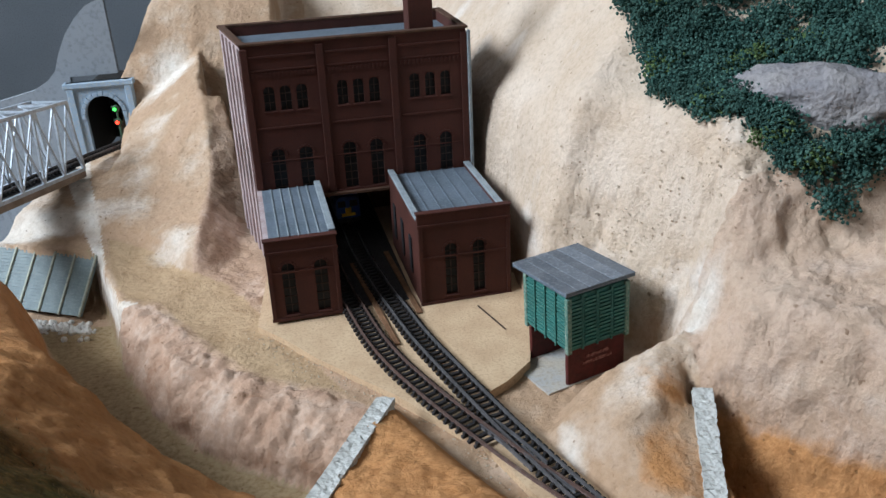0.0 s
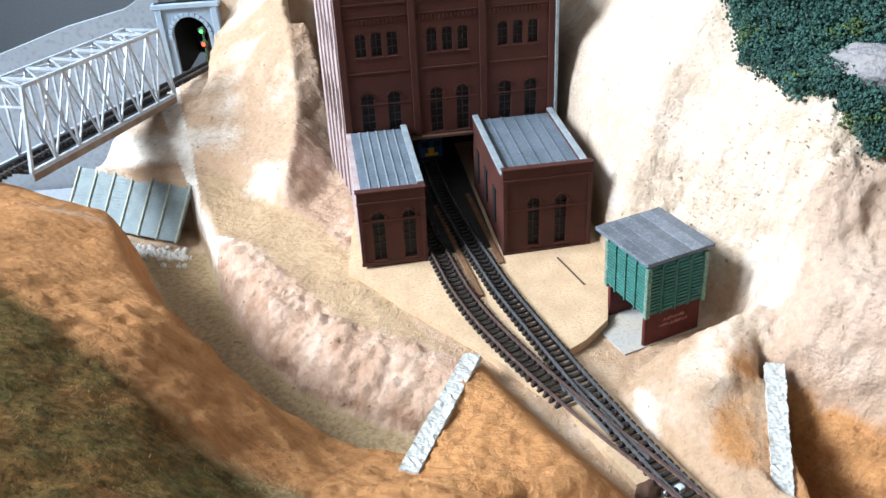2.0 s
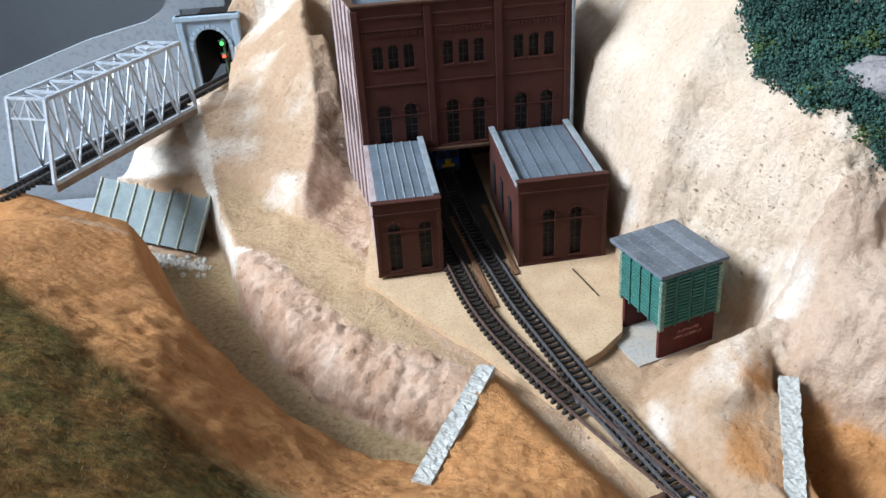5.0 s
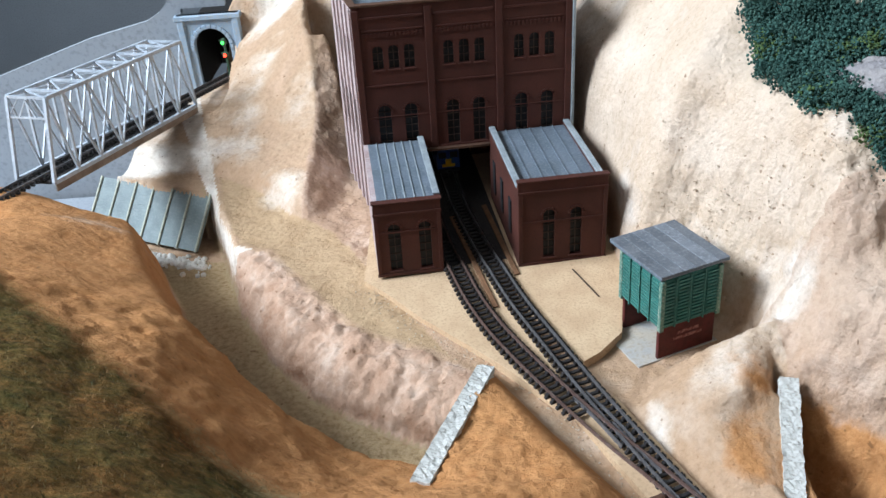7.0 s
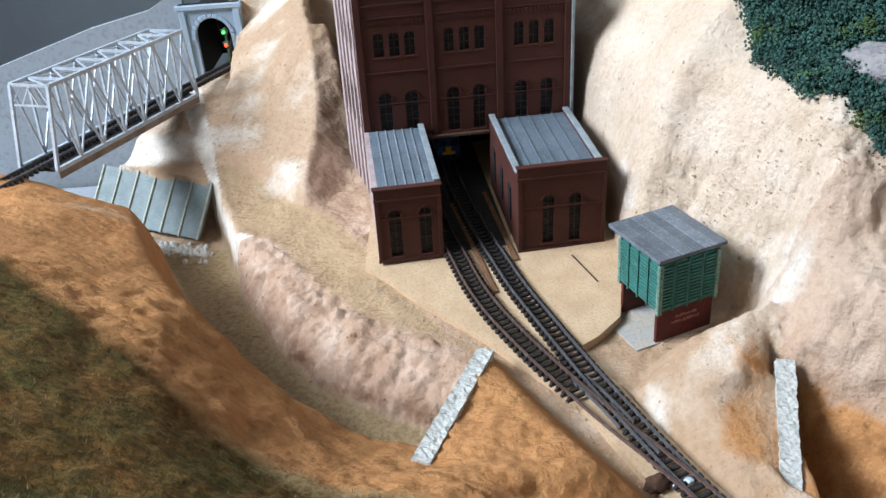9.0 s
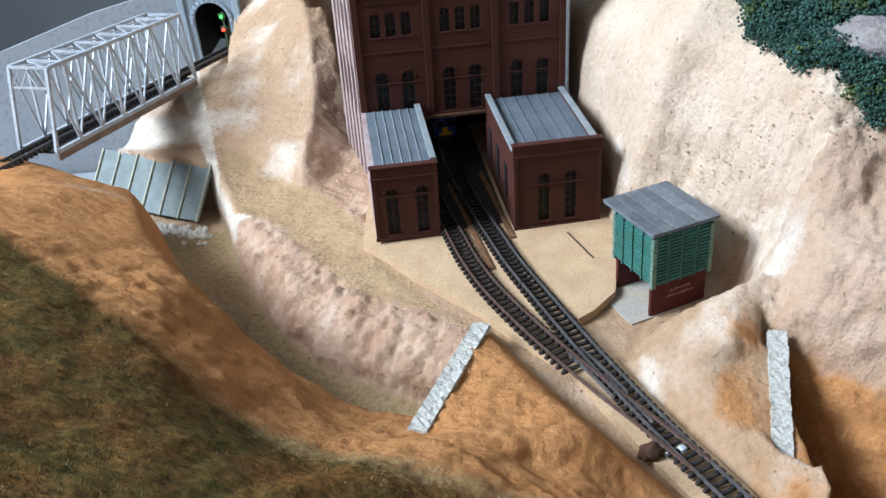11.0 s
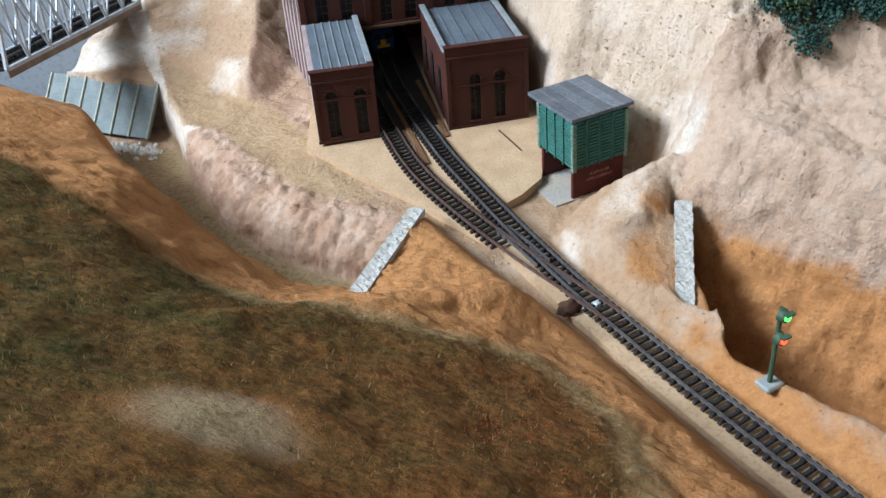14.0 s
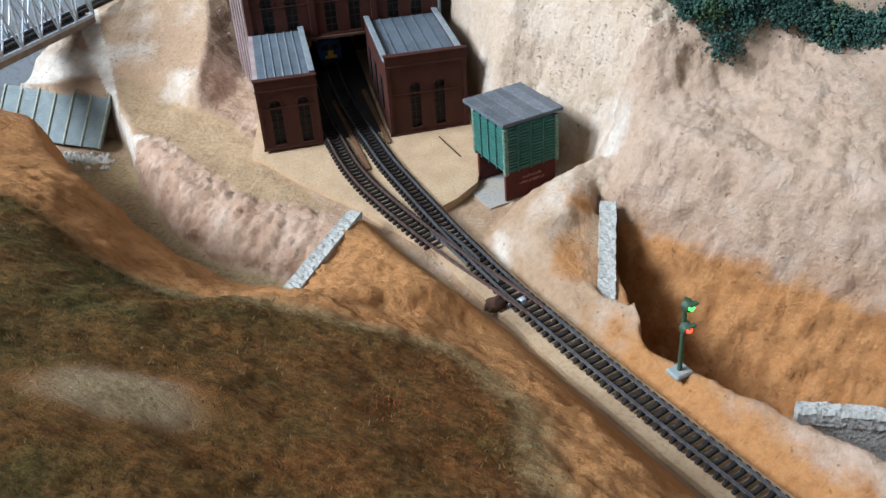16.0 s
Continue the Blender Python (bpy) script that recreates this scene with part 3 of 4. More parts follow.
def slab(outline, z0, z1, material, name, parent):
    bm = bmesh.new()
    lo = [bm.verts.new((x, y, z0)) for x, y in outline]
    hi = [bm.verts.new((x + 0.0006 * noise.noise(Vector((x, y, 3)) * 400), y, z1)) for x, y in outline]
    bm.faces.new(hi)
    for i in range(len(lo)):
        j = (i + 1) % len(lo)
        bm.faces.new((lo[i], lo[j], hi[j], hi[i]))
    bmesh.ops.recalc_face_normals(bm, faces=bm.faces)
    return part(name, bm, material, parent)


def ribbon(pts, w0, w1, y_from, y_to):
    a, b = [], []
    for p, d in smooth_line(pts, 0.006):
        if y_to <= p.y <= y_from:
            nrm = Vector((-d.y, d.x))
            a.append(tuple(p + nrm * w0)), b.append(tuple(p + nrm * w1))
    return a + b[::-1]


plates = thing("yard_plate", "pale chipboard plates under the mill and tracks", "plate", kind="structure")
slab([(-0.056, 0.34), (-0.056, -0.004), (-0.04, -0.022), (-0.022, -0.046), (0.0, -0.07), (0.016, -0.088), (0.032, -0.108), (0.044, -0.124), (0.06, -0.13), (0.0345, -0.04), (0.026, 0.0), (0.03, 0.34)], -0.012, -0.0002, CHIP, "plate", plates)
slab([(0.0305, 0.34), (0.0265, 0.0), (0.036, -0.0404), (0.0615, -0.094), (0.071, -0.087), (0.085, -0.071), (0.0885, -0.052), (0.101, -0.02), (0.097, 0.0), (0.093, 0.34)], -0.012, 0.0, CHIP, "plate", plates)
slab(ribbon(MAIN, -0.0125, 0.0105, -0.12, -0.50), -0.012, -0.0008, CHIP, "roadbed", plates)
CRACK = mat("dark_crack", (0.08, 0.05, 0.035), scale=300)
part("crack", boxes((-0.0004, 0.0004, -0.016, 0.016, 0.0002, 0.0006)), CRACK, plates).matrix_world = pose(0.0725, -0.022, 0, 0, 0, 20)


# ---- brick mill ----
def wall_face(holes, x0, x1, z0, z1, thick=0.003, arch=True):
    """A wall in the xz plane, front at y = 0, with real openings (x centre, width, bottom, top), round-headed where arch is set."""
    bm = bmesh.new()
    xs = sorted({x0, x1, *[c - w / 2 for c, w, a, b in holes], *[c + w / 2 for c, w, a, b in holes]})
    zs = sorted({z0, z1, *[a for c, w, a, b in holes], *[b for c, w, a, b in holes]})
    for xa, xb in zip(xs[:-1], xs[1:]):
        za = None
        for zl, zh in zip(zs[:-1], zs[1:]):
            mx, mz = (xa + xb) / 2, (zl + zh) / 2
            if any(abs(mx - c) < w / 2 and a < mz < b for c, w, a, b in holes):
                if za is not None:
                    box(bm, xa, xb, 0, thick, za, zl)
                    za = None
            elif za is None:
                za = zl
        if za is not None:
            box(bm, xa, xb, 0, thick, za, z1)
    if arch:
        for c, w, a, b in holes:
            r = w / 2
            for s in (-1, 1):
                pts = [(c + s * r, b), (c + s * r, b - r)] + [(c + s * r * math.cos(t), b - r + r * math.sin(t)) for t in (0.4, 0.8, 1.2)] + [(c, b)]
                f = [bm.verts.new((x, 0.0003, z)) for x, z in pts]
                g = [bm.verts.new((x, thick - 0.0003, z)) for x, z in pts]
                bm.faces.new(f), bm.faces.new(g[::-1])
                for i in range(len(pts)):
                    j = (i + 1) % len(pts)
                    bm.faces.new((f[i], g[i], g[j], f[j]))
    bmesh.ops.recalc_face_normals(bm, faces=bm.faces)
    return bm


GLASS = mat("dark_window_glass", (0.012, 0.014, 0.016), (0.02, 0.022, 0.024), rough=0.55, scale=300, bump=0.05, spec=0.2)
MUNTIN = mat("faded_muntin", (0.075, 0.055, 0.05), (0.05, 0.035, 0.03), scale=300)


def window(parent, c, w, a, b, y, bars=4):
    ob = part("window", boxes((c - w / 2, c + w / 2, y + 0.0022, y + 0.0028, a, b)), GLASS, parent)
    rows = [(c - 0.0003, c + 0.0003, y + 0.0016, y + 0.0022, a, b)]
    rows += [(c - w / 2, c + w / 2, y + 0.0016, y + 0.0022, a + (b - a) * i / bars - 0.0002, a + (b - a) * i / bars + 0.0002) for i in range(1, bars)]
    part("muntin", boxes(*rows), MUNTIN, ob)
    part("sill", boxes((c - w / 2 - 0.0008, c + w / 2 + 0.0008, y - 0.0009, y + 0.0012, a - 0.0011, a), bevel=0.0002), BRICK, ob)
    return ob


def arch_trim(parent, c, w, b, y):
    bm = bmesh.new()
    r = w / 2
    for i in range(9):
        t = math.pi * i / 8
        m = pose(c + (r + 0.0009) * math.cos(t), y - 0.0003, b - r + (r + 0.0009) * math.sin(t), 0, -math.degrees(t), 0)
        box(bm, -0.0007, 0.0007, -0.0004, 0.0004, -0.0006, 0.0006, m=m)
    part("arch_brick", bm, BRICK, parent)


DENTIL = mesh_of("dentil", boxes((-0.0007, 0.0007, -0.0009, 0.0, 0.0, 0.0025)), BRICK)
mill = thing("brick_mill", "dark red brick model mill with arched windows and grey roofs", "building")
X0, X1, FY, BY, TOP = -0.0580, 0.0780, 0.092, 0.165, 0.1365
bays = [(-0.0345, -0.0555, -0.014), (0.0097, -0.010, 0.030), (0.0545, 0.034, 0.0755)]
front_holes, low_holes = [], []
for c, _, _ in bays:
    front_holes += [(c + d, 0.0064, 0.0965, 0.1115) for d in (-0.0098, 0, 0.0098)]
    low_holes += [(c + d, 0.0080, 0.0425, 0.0725) for d in (-0.0085, 0.0085)]
ob = part("front_wall", wall_face(front_holes + low_holes, X0, X1, 0.041, TOP), BRICK, mill)
ob.location = (0, FY, 0)
for h in front_holes:
    window(mill, *h, FY, 3)
for h in low_holes:
    window(mill, *h, FY, 6)
    arch_trim(mill, h[0], h[1], h[3], FY)
for x in (X0 + 0.0015, -0.0120, 0.0320, X1 - 0.0015):
    part("pilaster", boxes((x - 0.0022, x + 0.0022, FY - 0.0014, FY, 0.041, TOP - 0.002), bevel=0.0003), BRICK, mill)
for z, h, d in ((0.0862, 0.0012, 0.0009), (0.0650, 0.0008, 0.0005), (0.1215, 0.001, 0.0007), (0.1295, 0.0014, 0.0012), (0.0415, 0.0014, 0.0009)):
    for c, a, b in bays:
        part("string_course", boxes((a + 0.0016, b - 0.0016, FY - d, FY - 0.0001, z - h / 2, z + h / 2), bevel=0.0002), BRICK, mill)
for c, a, b in bays:
    for i in range(15):
        ob = new("dentil", DENTIL)
        ob.location, ob.parent = (a + 0.003 + (b - a - 0.006) * i / 14, FY, 0.1175), mill
side_holes = [(0.014 + 0.0135 * i, 0.0062, 0.098, 0.113) for i in range(4)] + [(0.014 + 0.0135 * i, 0.0078, 0.044, 0.073) for i in range(4)]
SPLAY = Matrix.Translation((X0, FY, 0)) @ Matrix.Rotation(radians(9), 4, "Z") @ Matrix.Translation((-X0, -FY, 0))
for x, sgn in ((X0, 1), (X1, -1)):
    lean = SPLAY if x < 0 else Matrix()
    hs = side_holes if x < 0 else [(-c, w, a, b) for c, w, a, b in side_holes]
    span = (0.0032, BY - FY) if x < 0 else (FY - BY, -0.0032)
    g = part("side_wall", wall_face(hs, span[0], span[1], 0.0, TOP), PALE_BRICK if x < 0 else BRICK, mill, "pale pinkish-grey brick flank" if x < 0 else "")
    g.matrix_world = lean @ Matrix.Translation((x, FY, 0)) @ (Matrix(((0, 1, 0, 0), (1, 0, 0, 0), (0, 0, 1, 0), (0, 0, 0, 1))) if x < 0 else Matrix(((0, -1, 0, 0), (-1, 0, 0, 0), (0, 0, 1, 0), (0, 0, 0, 1))))
    xg = x + sgn * 0.0024
    for c, w, a, b in side_holes:
        part("window", boxes((min(xg, xg + sgn * 0.0004), max(xg, xg + sgn * 0.0004), FY + c - w / 2, FY + c + w / 2, a, b)), GLASS, mill).matrix_world = lean
    for i in range(5):
        yy = FY + 0.0065 + 0.0135 * i
        part("pilaster", boxes((x - 0.0012, x, yy - 0.0016, yy + 0.0016, 0.0, TOP - 0.002) if x < 0 else (x, x + 0.0012, yy - 0.0016, yy + 0.0016, 0.0, TOP - 0.002), bevel=0.0002), PALE_BRICK if x < 0 else BRICK, mill).matrix_world = lean
part("back_wall", boxes((X0 - 0.0085, -0.030, BY - 0.003, BY, 0.0, TOP), (0.022, X1 - 0.003, BY - 0.003, BY, 0.0, TOP), (-0.030, 0.022, BY - 0.003, BY, 0.05, TOP)), BRICK, mill)
bm = bmesh.new()
outline = ((X0 + 0.003, FY + 0.003), (X1 - 0.003, FY + 0.003), (X1 - 0.003, BY - 0.003), (X0 - 0.0082, BY - 0.003))
lo, hi = [[bm.verts.new((x, y, z)) for x, y in outline] for z in (0.1285, 0.1305)]
bm.faces.new(hi), bm.faces.new(lo[::-1])
for i in range(4):
    bm.faces.new((lo[i], lo[(i + 1) % 4], hi[(i + 1) % 4], hi[i]))
part("roof", bm, ROOFING, mill, "flat grey sheeted roof")
for b in ((X0 - 0.0012, X1 + 0.0012, FY - 0.0018, FY + 0.0032, TOP, TOP + 0.0016), (X0 - 0.0128, X1 + 0.0012, BY - 0.0032, BY + 0.0012, TOP, TOP + 0.0016), (X0 - 0.0012, X0 + 0.0034, FY + 0.0032, BY - 0.0032, TOP, TOP + 0.0016), (X1 - 0.0034, X1 + 0.0012, FY + 0.0032, BY - 0.0032, TOP, TOP + 0.0016)):
    ob = part("coping", boxes(b, bevel=0.0003), DARKWOOD, mill)
    if b[1] < 0:
        ob.matrix_world = SPLAY
bm = boxes((0.044, 0.0595, 0.0985, 0.114, 0.13, 0.20), (0.043, 0.0605, 0.0975, 0.115, 0.19, 0.193), bevel=0.0005)
part("chimney", bm, BRICK, mill, "square brick chimney stack")
part("downpipe", boxes((X1 + 0.0004, X1 + 0.0024, FY - 0.0026, FY - 0.0006, 0.043, TOP - 0.001), bevel=0.0004), COPING, mill, "pale grey corner strip")


def annex(x0, x1, ztop, roof_z, holes, sides, y0=0.0):
    ob = part("front_wall", wall_face(holes, x0, x1, 0.0, ztop), BRICK, mill)
    ob.location.y = y0
    for h in holes:
        window(mill, *h, y0, 6)
        arch_trim(mill, h[0], h[1], h[3], y0)
    part("string_course", boxes((x0 + 0.002, x1 - 0.002, y0 - 0.0007, y0 - 0.0001, 0.0288, 0.0298)), BRICK, mill)
    part("string_course", boxes((x0 - 0.0004, x1 + 0.0004, y0 - 0.001, y0 - 0.0001, ztop - 0.0072, ztop - 0.006)), BRICK, mill)
    part("coping", boxes((x0 - 0.0008, x1 + 0.0008, y0 - 0.001, y0 + 0.0034, ztop, ztop + 0.0011), bevel=0.0003), BRICK, mill)
    part("plinth", boxes((x0 - 0.0004, x1 + 0.0004, y0 - 0.0009, y0 - 0.0001, 0.0, 0.0022), bevel=0.0002), BRICK, mill)
    for x in (x0 + 0.0012, x1 - 0.0012):
        part("pilaster", boxes((x - 0.0012, x + 0.0012, y0 - 0.0008, y0 - 0.0001, 0.0022, ztop - 0.0073), bevel=0.0002), BRICK, mill)
    for x, top, cap in sides:
        part("side_wall", boxes((x, x + 0.003, y0 + 0.003, FY - 0.0005, 0.0, top)), PALE_BRICK if x < -0.04 else BRICK, mill)
        if cap:
            part("coping", boxes((x - 0.0006, x + 0.0034, y0 + 0.0036, FY - 0.0018, top, top + 0.0014), bevel=0.0003), COPING, mill, "pale grey coping")
    roof = part("roof", boxes((x0 + 0.003, x1 - 0.003, y0 + 0.003, FY - 0.002, roof_z - 0.0015, roof_z)), ROOFING, mill, "grey sheet roof with raised seams")
    for i in range(1, 6):
        x = x0 + 0.003 + (x1 - x0 - 0.006) * i / 6
        part("seam", boxes((x - 0.00035, x + 0.00035, y0 + 0.0034, FY - 0.0022, roof_z, roof_z + 0.0006)), COPING if x0 < 0 else ROOFING, roof)


annex(-0.0590, -0.0200, 0.0480, 0.0476, [(-0.0477, 0.0070, 0.0035, 0.0345), (-0.0298, 0.0070, 0.0035, 0.0345)], [(-0.0590, 0.0476, False), (-0.0230, 0.0490, True)], 0.004)
annex(0.0242, 0.0768, 0.0552, 0.0482, [(0.0424, 0.0068, 0.005, 0.0365), (0.0585, 0.0068, 0.005, 0.0365)], [(0.0242, 0.0507, True), (0.0738, 0.0507, True)], -0.002)
for i in range(3):
    part("window", boxes((0.0234, 0.0241, 0.018 + 0.026 * i, 0.025 + 0.026 * i, 0.012, 0.034)), GLASS, mill)
# unseen dark box and sheet, added to block light from the track entrance
part("shed_hood", boxes((-0.034, 0.032, BY + 0.0002, 0.39, 0.05, 0.053), (-0.034, -0.031, BY + 0.0002, 0.39, 0.0, 0.05), (0.029, 0.032, BY + 0.0002, 0.39, 0.0, 0.05), (-0.034, 0.032, 0.39, 0.393, 0.0, 0.053)), DARKWOOD, mill, "unseen dark box added behind the mill to keep light off the tracks")
part("inner_floor", boxes((X0 + 0.003, X1 - 0.003, FY + 0.003, BY - 0.003, 0.055, 0.057)), DARKWOOD, mill, "unseen dark sheet added inside the mill to keep light out")
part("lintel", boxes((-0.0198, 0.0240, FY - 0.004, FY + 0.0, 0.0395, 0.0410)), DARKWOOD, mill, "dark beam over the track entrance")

# the whole mill stands slightly askew to the plates
mill.matrix_world = pose(0.01, 0.092, 0, 0, 1.3, 7.3) @ pose(-0.01, -0.092, 0)

# ---- green loading hut on maroon legs ----
hut = thing("loading_hut", "green louvred hut with grey roof on maroon walls", "shed", pose(0.1088, -0.0685, 0.0, 0, 0, 23))
HX, HY, HZ0, HZ1 = 0.0170, 0.0174, 0.0145, 0.0432
part("body", boxes((-HX, HX, -HY, HY, HZ0, HZ1), bevel=0.0004), GREEN, hut)
for face in range(4):
    half, off = ((HX, HY) if face % 2 == 0 else (HY, HX))
    for col in range(4):
        bm = bmesh.new()
        cx = -half + (col + 0.5) * (2 * half / 4)
        for i in range(13):
            z = HZ0 + 0.0028 + i * (HZ1 - HZ0 - 0.005) / 12
            box(bm, cx - half * 0.205, cx + half * 0.175, -off - 0.0010, -off, z - 0.0008, z + 0.0003)
        part("louvre_column", bm, GREEN, hut).matrix_local = pose(0, 0, 0, 0, 0, 90 * face)
        part("rib", boxes((cx + half * 0.185, cx + half * 0.235, -off - 0.0011, -off, HZ0, HZ1)), GREEN, hut).matrix_local = pose(0, 0, 0, 0, 0, 90 * face)
for sx in (-1, 1):
    for sy in (-1, 1):
        part("corner_post", boxes((sx * HX - 0.0013, sx * HX + 0.0013, sy * HY - 0.0013, sy * HY + 0.0013, HZ0 - 0.0008, HZ1), bevel=0.0003), WORN, hut)
part("roof", boxes((-HX - 0.002, HX + 0.0045, -HY - 0.0025, HY + 0.0085, HZ1 + 0.0008, HZ1 + 0.0024), bevel=0.0003), ROOFING, hut, "weathered grey plank roof").rotation_euler = (radians(-1.5), 0, 0)
for i in range(6):
    x = -HX - 0.002 + (2 * HX + 0.0065) * (i + 0.5) / 6
    part("roof_plank", boxes((x - 0.0033, x + 0.0033, -HY - 0.0027, HY + 0.0087, HZ1 + 0.0025, HZ1 + 0.0031), bevel=0.0002), PLANK, hut).rotation_euler = (radians(-1.5), 0, 0)
part("end_wall", boxes((-HX, HX, -HY + 0.0008, -HY + 0.003, -0.006, HZ0), bevel=0.0003), MAROON, hut, "maroon end wall with pale lettering stain")
part("end_wall", boxes((-HX, HX, HY - 0.003, HY - 0.0008, -0.006, HZ0), bevel=0.0003), MAROON, hut)
part("faded_sign", boxes((-0.008, 0.009, -HY + 0.0005, -HY + 0.0008, 0.0045, 0.0062), (-0.006, 0.007, -HY + 0.0005, -HY + 0.0008, 0.0078, 0.0095)), mat("faded_lettering", (0.3, 0.14, 0.12), (0.16, 0.05, 0.045), scale=600, fine=1500, mix=(0.45, 0.55)), hut, "faded pale lettering bars")
tagged(part("hut_apron", boxes((-0.026, 0.022, -0.019, 0.019, -0.006, -0.0042)), mat("grey_apron", (0.36, 0.36, 0.35), (0.44, 0.38, 0.3), scale=60, fine=500)), "grey dusty slab under the hut", "slab", kind="structure").matrix_world = pose(0.1058, -0.0680, 0.0, 0, 0, 23)


# ---- stone portal walls of the lower line ----
def stone_wall(label, a, b, za, zb, width, drop):
    """A wall of rough blocks whose top runs from a (at za) to b (at zb)."""
    t = thing("portal_wall", label, "wall", group="portal walls")
    va, vb = Vector((*a, za)), Vector((*b, zb))
    d = vb - va
    count = max(3, int(d.length / 0.0085))
    ang = math.degrees(math.atan2(d.y, d.x))
    slope = math.degrees(math.atan2(d.z, math.hypot(d.x, d.y)))
    for i in range(count):
        bm = bmesh.new()
        L = d.length / count
        box(bm, -L / 2, L / 2, -width / 2, width / 2, -0.006, 0.0)
        bmesh.ops.subdivide_edges(bm, edges=bm.edges[:], cuts=3, use_grid_fill=True)
        for v in bm.verts:
            q = v.co + Vector((i * 0.02, za, zb))
            v.co += Vector((0.25, 0.8, 0.9)) * 0.0010 * noise.noise(q * 420)
        ob = part("block", bm, STONE, t)
        ob.matrix_world = Matrix.Translation(va + d * ((i + 0.5) / count)) @ pose(0, 0, 0, 0, -slope, ang)
    bm = bmesh.new()
    box(bm, -d.length / 2, d.length / 2, -width / 2 + 0.001, width / 2 - 0.001, -drop, -0.0058)
    bmesh.ops.subdivide_edges(bm, edges=bm.edges[:], cuts=10, use_grid_fill=True)
    for v in bm.verts:
        v.co.y += 0.0008 * noise.noise(v.co * 300)
    part("core", bm, STONE, t).matrix_world = Matrix.Translation((va + vb) / 2) @ pose(0, 0, 0, 0, -slope, ang)


stone_wall("pale grey rough stone portal wall beside the gully", (0.012, -0.105), (-0.018, -0.196), 0.0100, 0.0250, 0.0085, 0.06)
stone_wall("pale stone portal wall above the brown cutting", (0.1475, -0.1385), (0.1315, -0.2035), 0.0190, 0.0005, 0.0085, 0.06)
stone_wall("pale stone portal wall at the far end of the cutting", (0.190, -0.2865), (0.262, -0.308), 0.004, 0.004, 0.0075, 0.06)

# ---- corrugated shelter roof in the gully ----
SHEET = mat("grey_green_sheet", (0.20, 0.25, 0.25), (0.15, 0.19, 0.2), (0.26, 0.3, 0.28), rough=0.6, scale=120, fine=700)
RIBM = mat("pale_rib", (0.42, 0.43, 0.34), (0.34, 0.36, 0.3), scale=200)
shelter = thing("shelter_roof", "grey-green sheet shelter roof with pale ribs over the gully", "roof")
p0, p1, p2 = Vector((-0.2766, 0.1801, -0.005)), Vector((-0.1782, 0.1333, -0.005)), Vector((-0.1885, 0.1070, -0.037))
ux = (p1 - p0).normalized()
dn = (p2 - p1) - ux * (p2 - p1).dot(ux)
uy = -dn.normalized()
frame_m = Matrix((ux, uy, ux.cross(uy))).transposed().to_4x4()
frame_m.translation = p1
shelter.matrix_world = frame_m
SL, SW = dn.length, 0.106
part("sheet", boxes((-SW, 0.0, -SL, 0.0, -0.0015, 0.0)), SHEET, shelter)
for i in range(7):
    x = -SW + 0.0008 + (SW - 0.0016) * i / 6
    part("rib", boxes((x - 0.0009, x + 0.0009, -SL - 0.0008, 0.0005, 0.0, 0.0016), bevel=0.0003), RIBM, shelter)
for i in range(6):
    bm = bmesh.new()
    for j in range(18):
        y = -SL + SL * (j + 0.5) / 18
        x = -SW + 0.0008 + (SW - 0.0016) * (i + 0.5) / 6
        box(bm, x - 0.0076, x + 0.0076, y - 0.0005, y + 0.0005, 0.0, 0.00045)
    part("panel", bm, SHEET, shelter)
part("back_post", boxes((-SW + 0.002, -SW + 0.005, -0.006, -0.002, -0.03, -0.0015), (-0.005, -0.002, -0.006, -0.002, -0.03, -0.0015)), SHEET, shelter)

# ---- truss bridge ----
bridge = thing("truss_bridge", "silver-grey through truss railway bridge", "bridge")
bn, bf = Vector((-0.2690, 0.069, 0.0455)), Vector((-0.2190, 0.2350, 0.0282))
bx = (bf - bn).normalized()
bz = Vector((0, 0, 1)) - bx * bx.z
bz.normalize()
bmx = Matrix((bx, bz.cross(bx), bz)).transposed().to_4x4()
bmx.translation = bn
bridge.matrix_world = bmx
BL, BH, BW, PANELS = (bf - bn).length, 0.0530, 0.0145, 7


def strut(a, b, w=0.0013, name="strut"):
    a, b = Vector(a), Vector(b)
    d = b - a
    bm = bmesh.new()
    box(bm, -w / 2, w / 2, -w / 2, w / 2, 0, d.length)
    m = Matrix.Translation(a) @ d.to_track_quat("Z", "Y").to_matrix().to_4x4()
    bmesh.ops.transform(bm, matrix=m, verts=bm.verts[:])
    return part(name, bm, SILVER, bridge)


PL = BL / PANELS
for s in (-1, 1):
    y = s * BW
    strut((0, y, 0), (BL, y, 0), 0.0026, "bottom_chord")
    strut((PL * 0.35, y, BH), (BL - PL * 0.35, y, BH), 0.0024, "top_chord")
    strut((0, y, 0), (PL * 0.35, y, BH), 0.0022, "end_post")
    strut((BL, y, 0), (BL - PL * 0.35, y, BH), 0.0022, "end_post")
    for i in range(1, PANELS):
        x = PL * i
        strut((x, y, 0), (x, y, BH), 0.0017, "vertical")
    for i in range(PANELS):
        a, b = PL * i, PL * (i + 1)
        if i in (0,):
            a = PL * 0.35
        if i == PANELS - 1:
            b = BL - PL * 0.35
        strut((a, y, BH), (PL * (i + 1), y, 0), 0.0014, "diagonal")
        if i > 0:
            strut((PL * i, y, 0), (b, y, BH), 0.0012, "diagonal")
